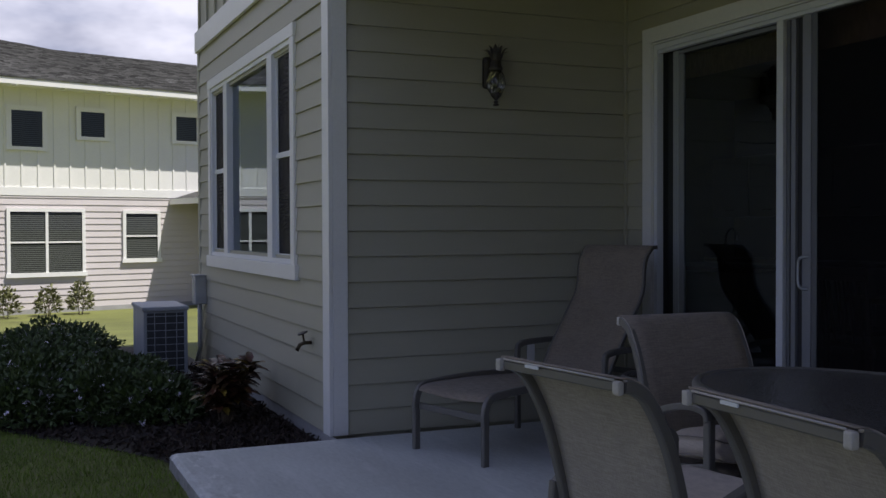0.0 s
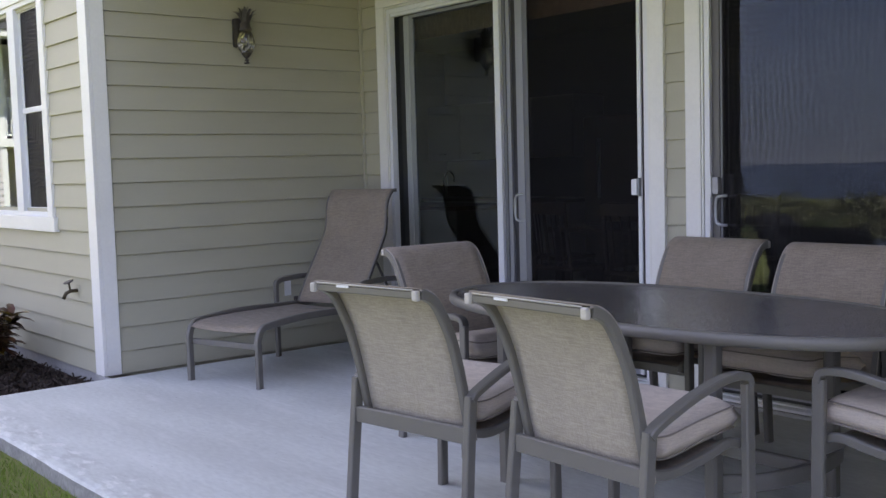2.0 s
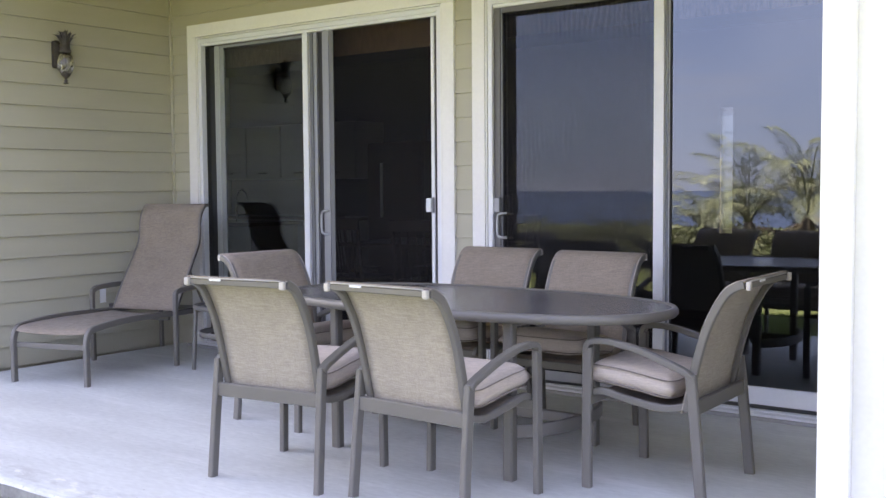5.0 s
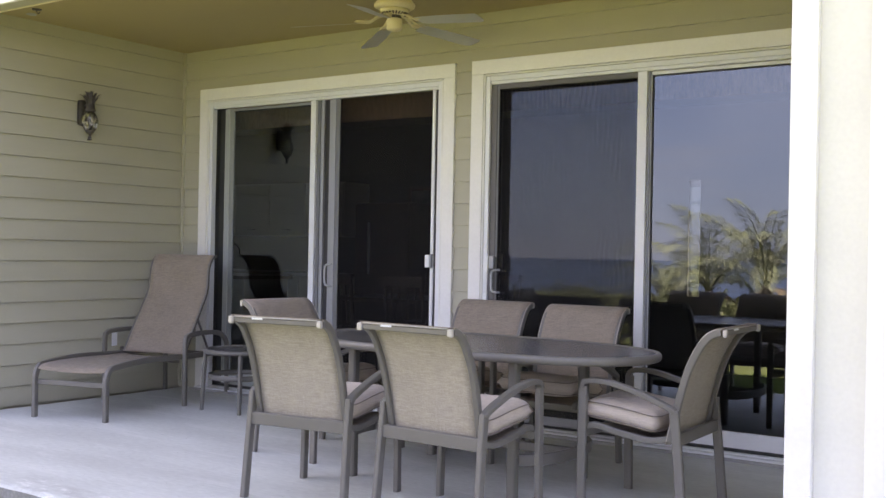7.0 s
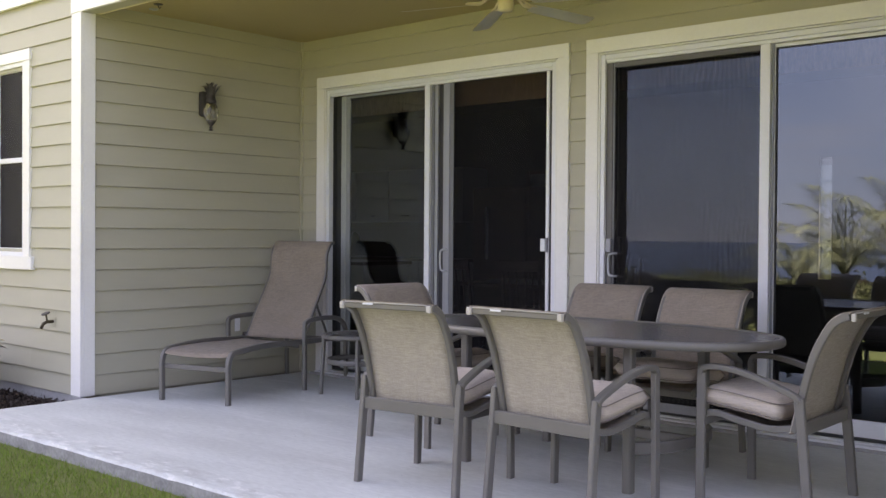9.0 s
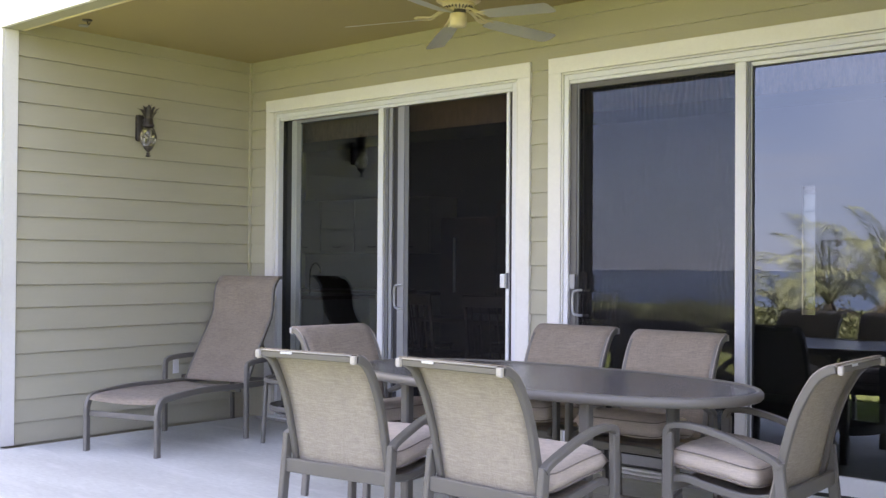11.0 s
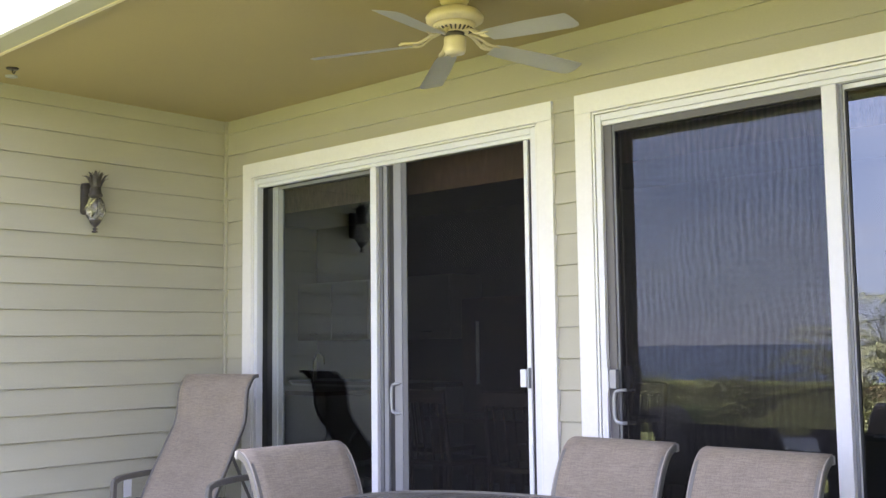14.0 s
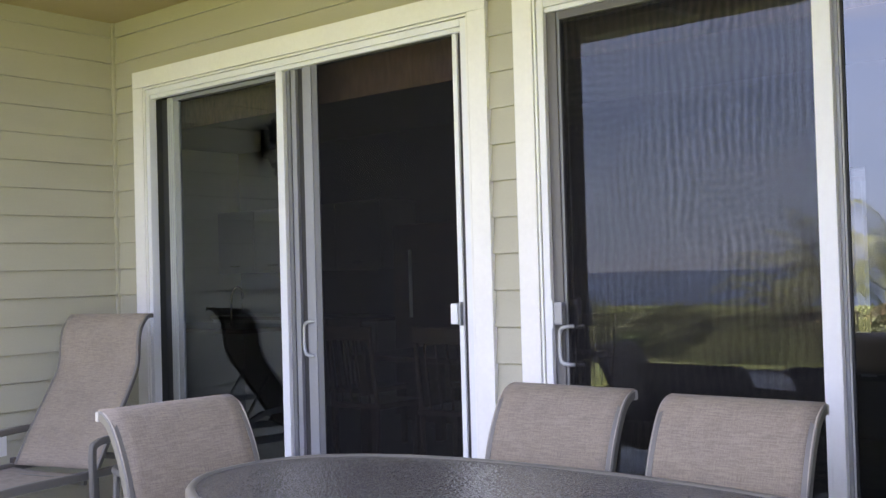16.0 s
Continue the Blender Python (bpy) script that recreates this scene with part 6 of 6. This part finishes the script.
fr = thing("refrigerator", "tall dark refrigerator with a steel handle in the unlit room", "refrigerator", pose(-0.51, 3.44, 0))
part("body", box((-0.3, 0, 0), (0.5, 0.57, 1.8), 0.01), DARK_WOOD, fr)
part("door", box((-0.295, -0.05, 0.05), (0.495, -0.0005, 1.79), 0.01), DARK_WOOD, fr)
# Near-white colour replaces the shine of the steel bar.
part("handle", sweep([(-0.05, -0.09, 0.95), (-0.05, -0.09, 1.56)], 0.032, 0.032, (1, 0, 0)), VINYL, fr, "steel bar handle, its shine put in as near-white", True)
fc = thing("kitchen_tap", "chrome gooseneck kitchen tap on an island", "tap", pose(-1.8, 2.3, 0.92))
part("spout", sweep(curve([(0, 0, 0), (0, 0, 0.2), (0.02, 0, 0.3), (0.09, 0, 0.35), (0.16, 0, 0.3), (0.17, 0, 0.24)], 6), 0.02, 0.02, (0, 1, 0), power=2), STEEL, fc, "", True)
isl = thing("kitchen_island", "kitchen island with a dark top in the unlit room", "kitchen island", pose(-1.9, 2.3, 0))
part("body", box((-0.9, -0.35, 0), (0.7, 0.35, 0.88)), CABINET, isl)
part("worktop", box((-0.94, -0.4, 0.8805), (0.74, 0.4, 0.92), 0.006), DARK_WOOD, isl)
pf = thing("framed_picture", "dark framed picture on the room wall", "picture", pose(-0.49, RY - 0.03, 1.69))
for lo, hi in (((-0.26, -0.36), (-0.21, 0.36)), ((0.21, -0.36), (0.26, 0.36)), ((-0.21, 0.31), (0.21, 0.36)), ((-0.21, -0.36), (0.21, -0.31))):
    part("frame", box((lo[0], 0, lo[1]), (hi[0], 0.03, hi[1]), 0.005), DARK_WOOD, pf)
part("print", box((-0.21, 0.012, -0.31), (0.21, 0.028, 0.31)), PICTURE, pf)
for x0, x1 in (D1, D2):
    vb = thing("bamboo_shade", "rolled woven bamboo shade above the door", "blind", pose(0, 0, 0), "bamboo shades")
    part("valance", box((x0 + 0.1, 0.19, 2.27), (x1 - 0.1, 0.2, 2.56)), BAMBOO, vb)
    part("roll", sweep([(x0 + 0.1, 0.235, 2.36), (x1 - 0.1, 0.235, 2.36)], 0.06, 0.06, (0, 0, 1), power=2), BAMBOO, vb, "", True)
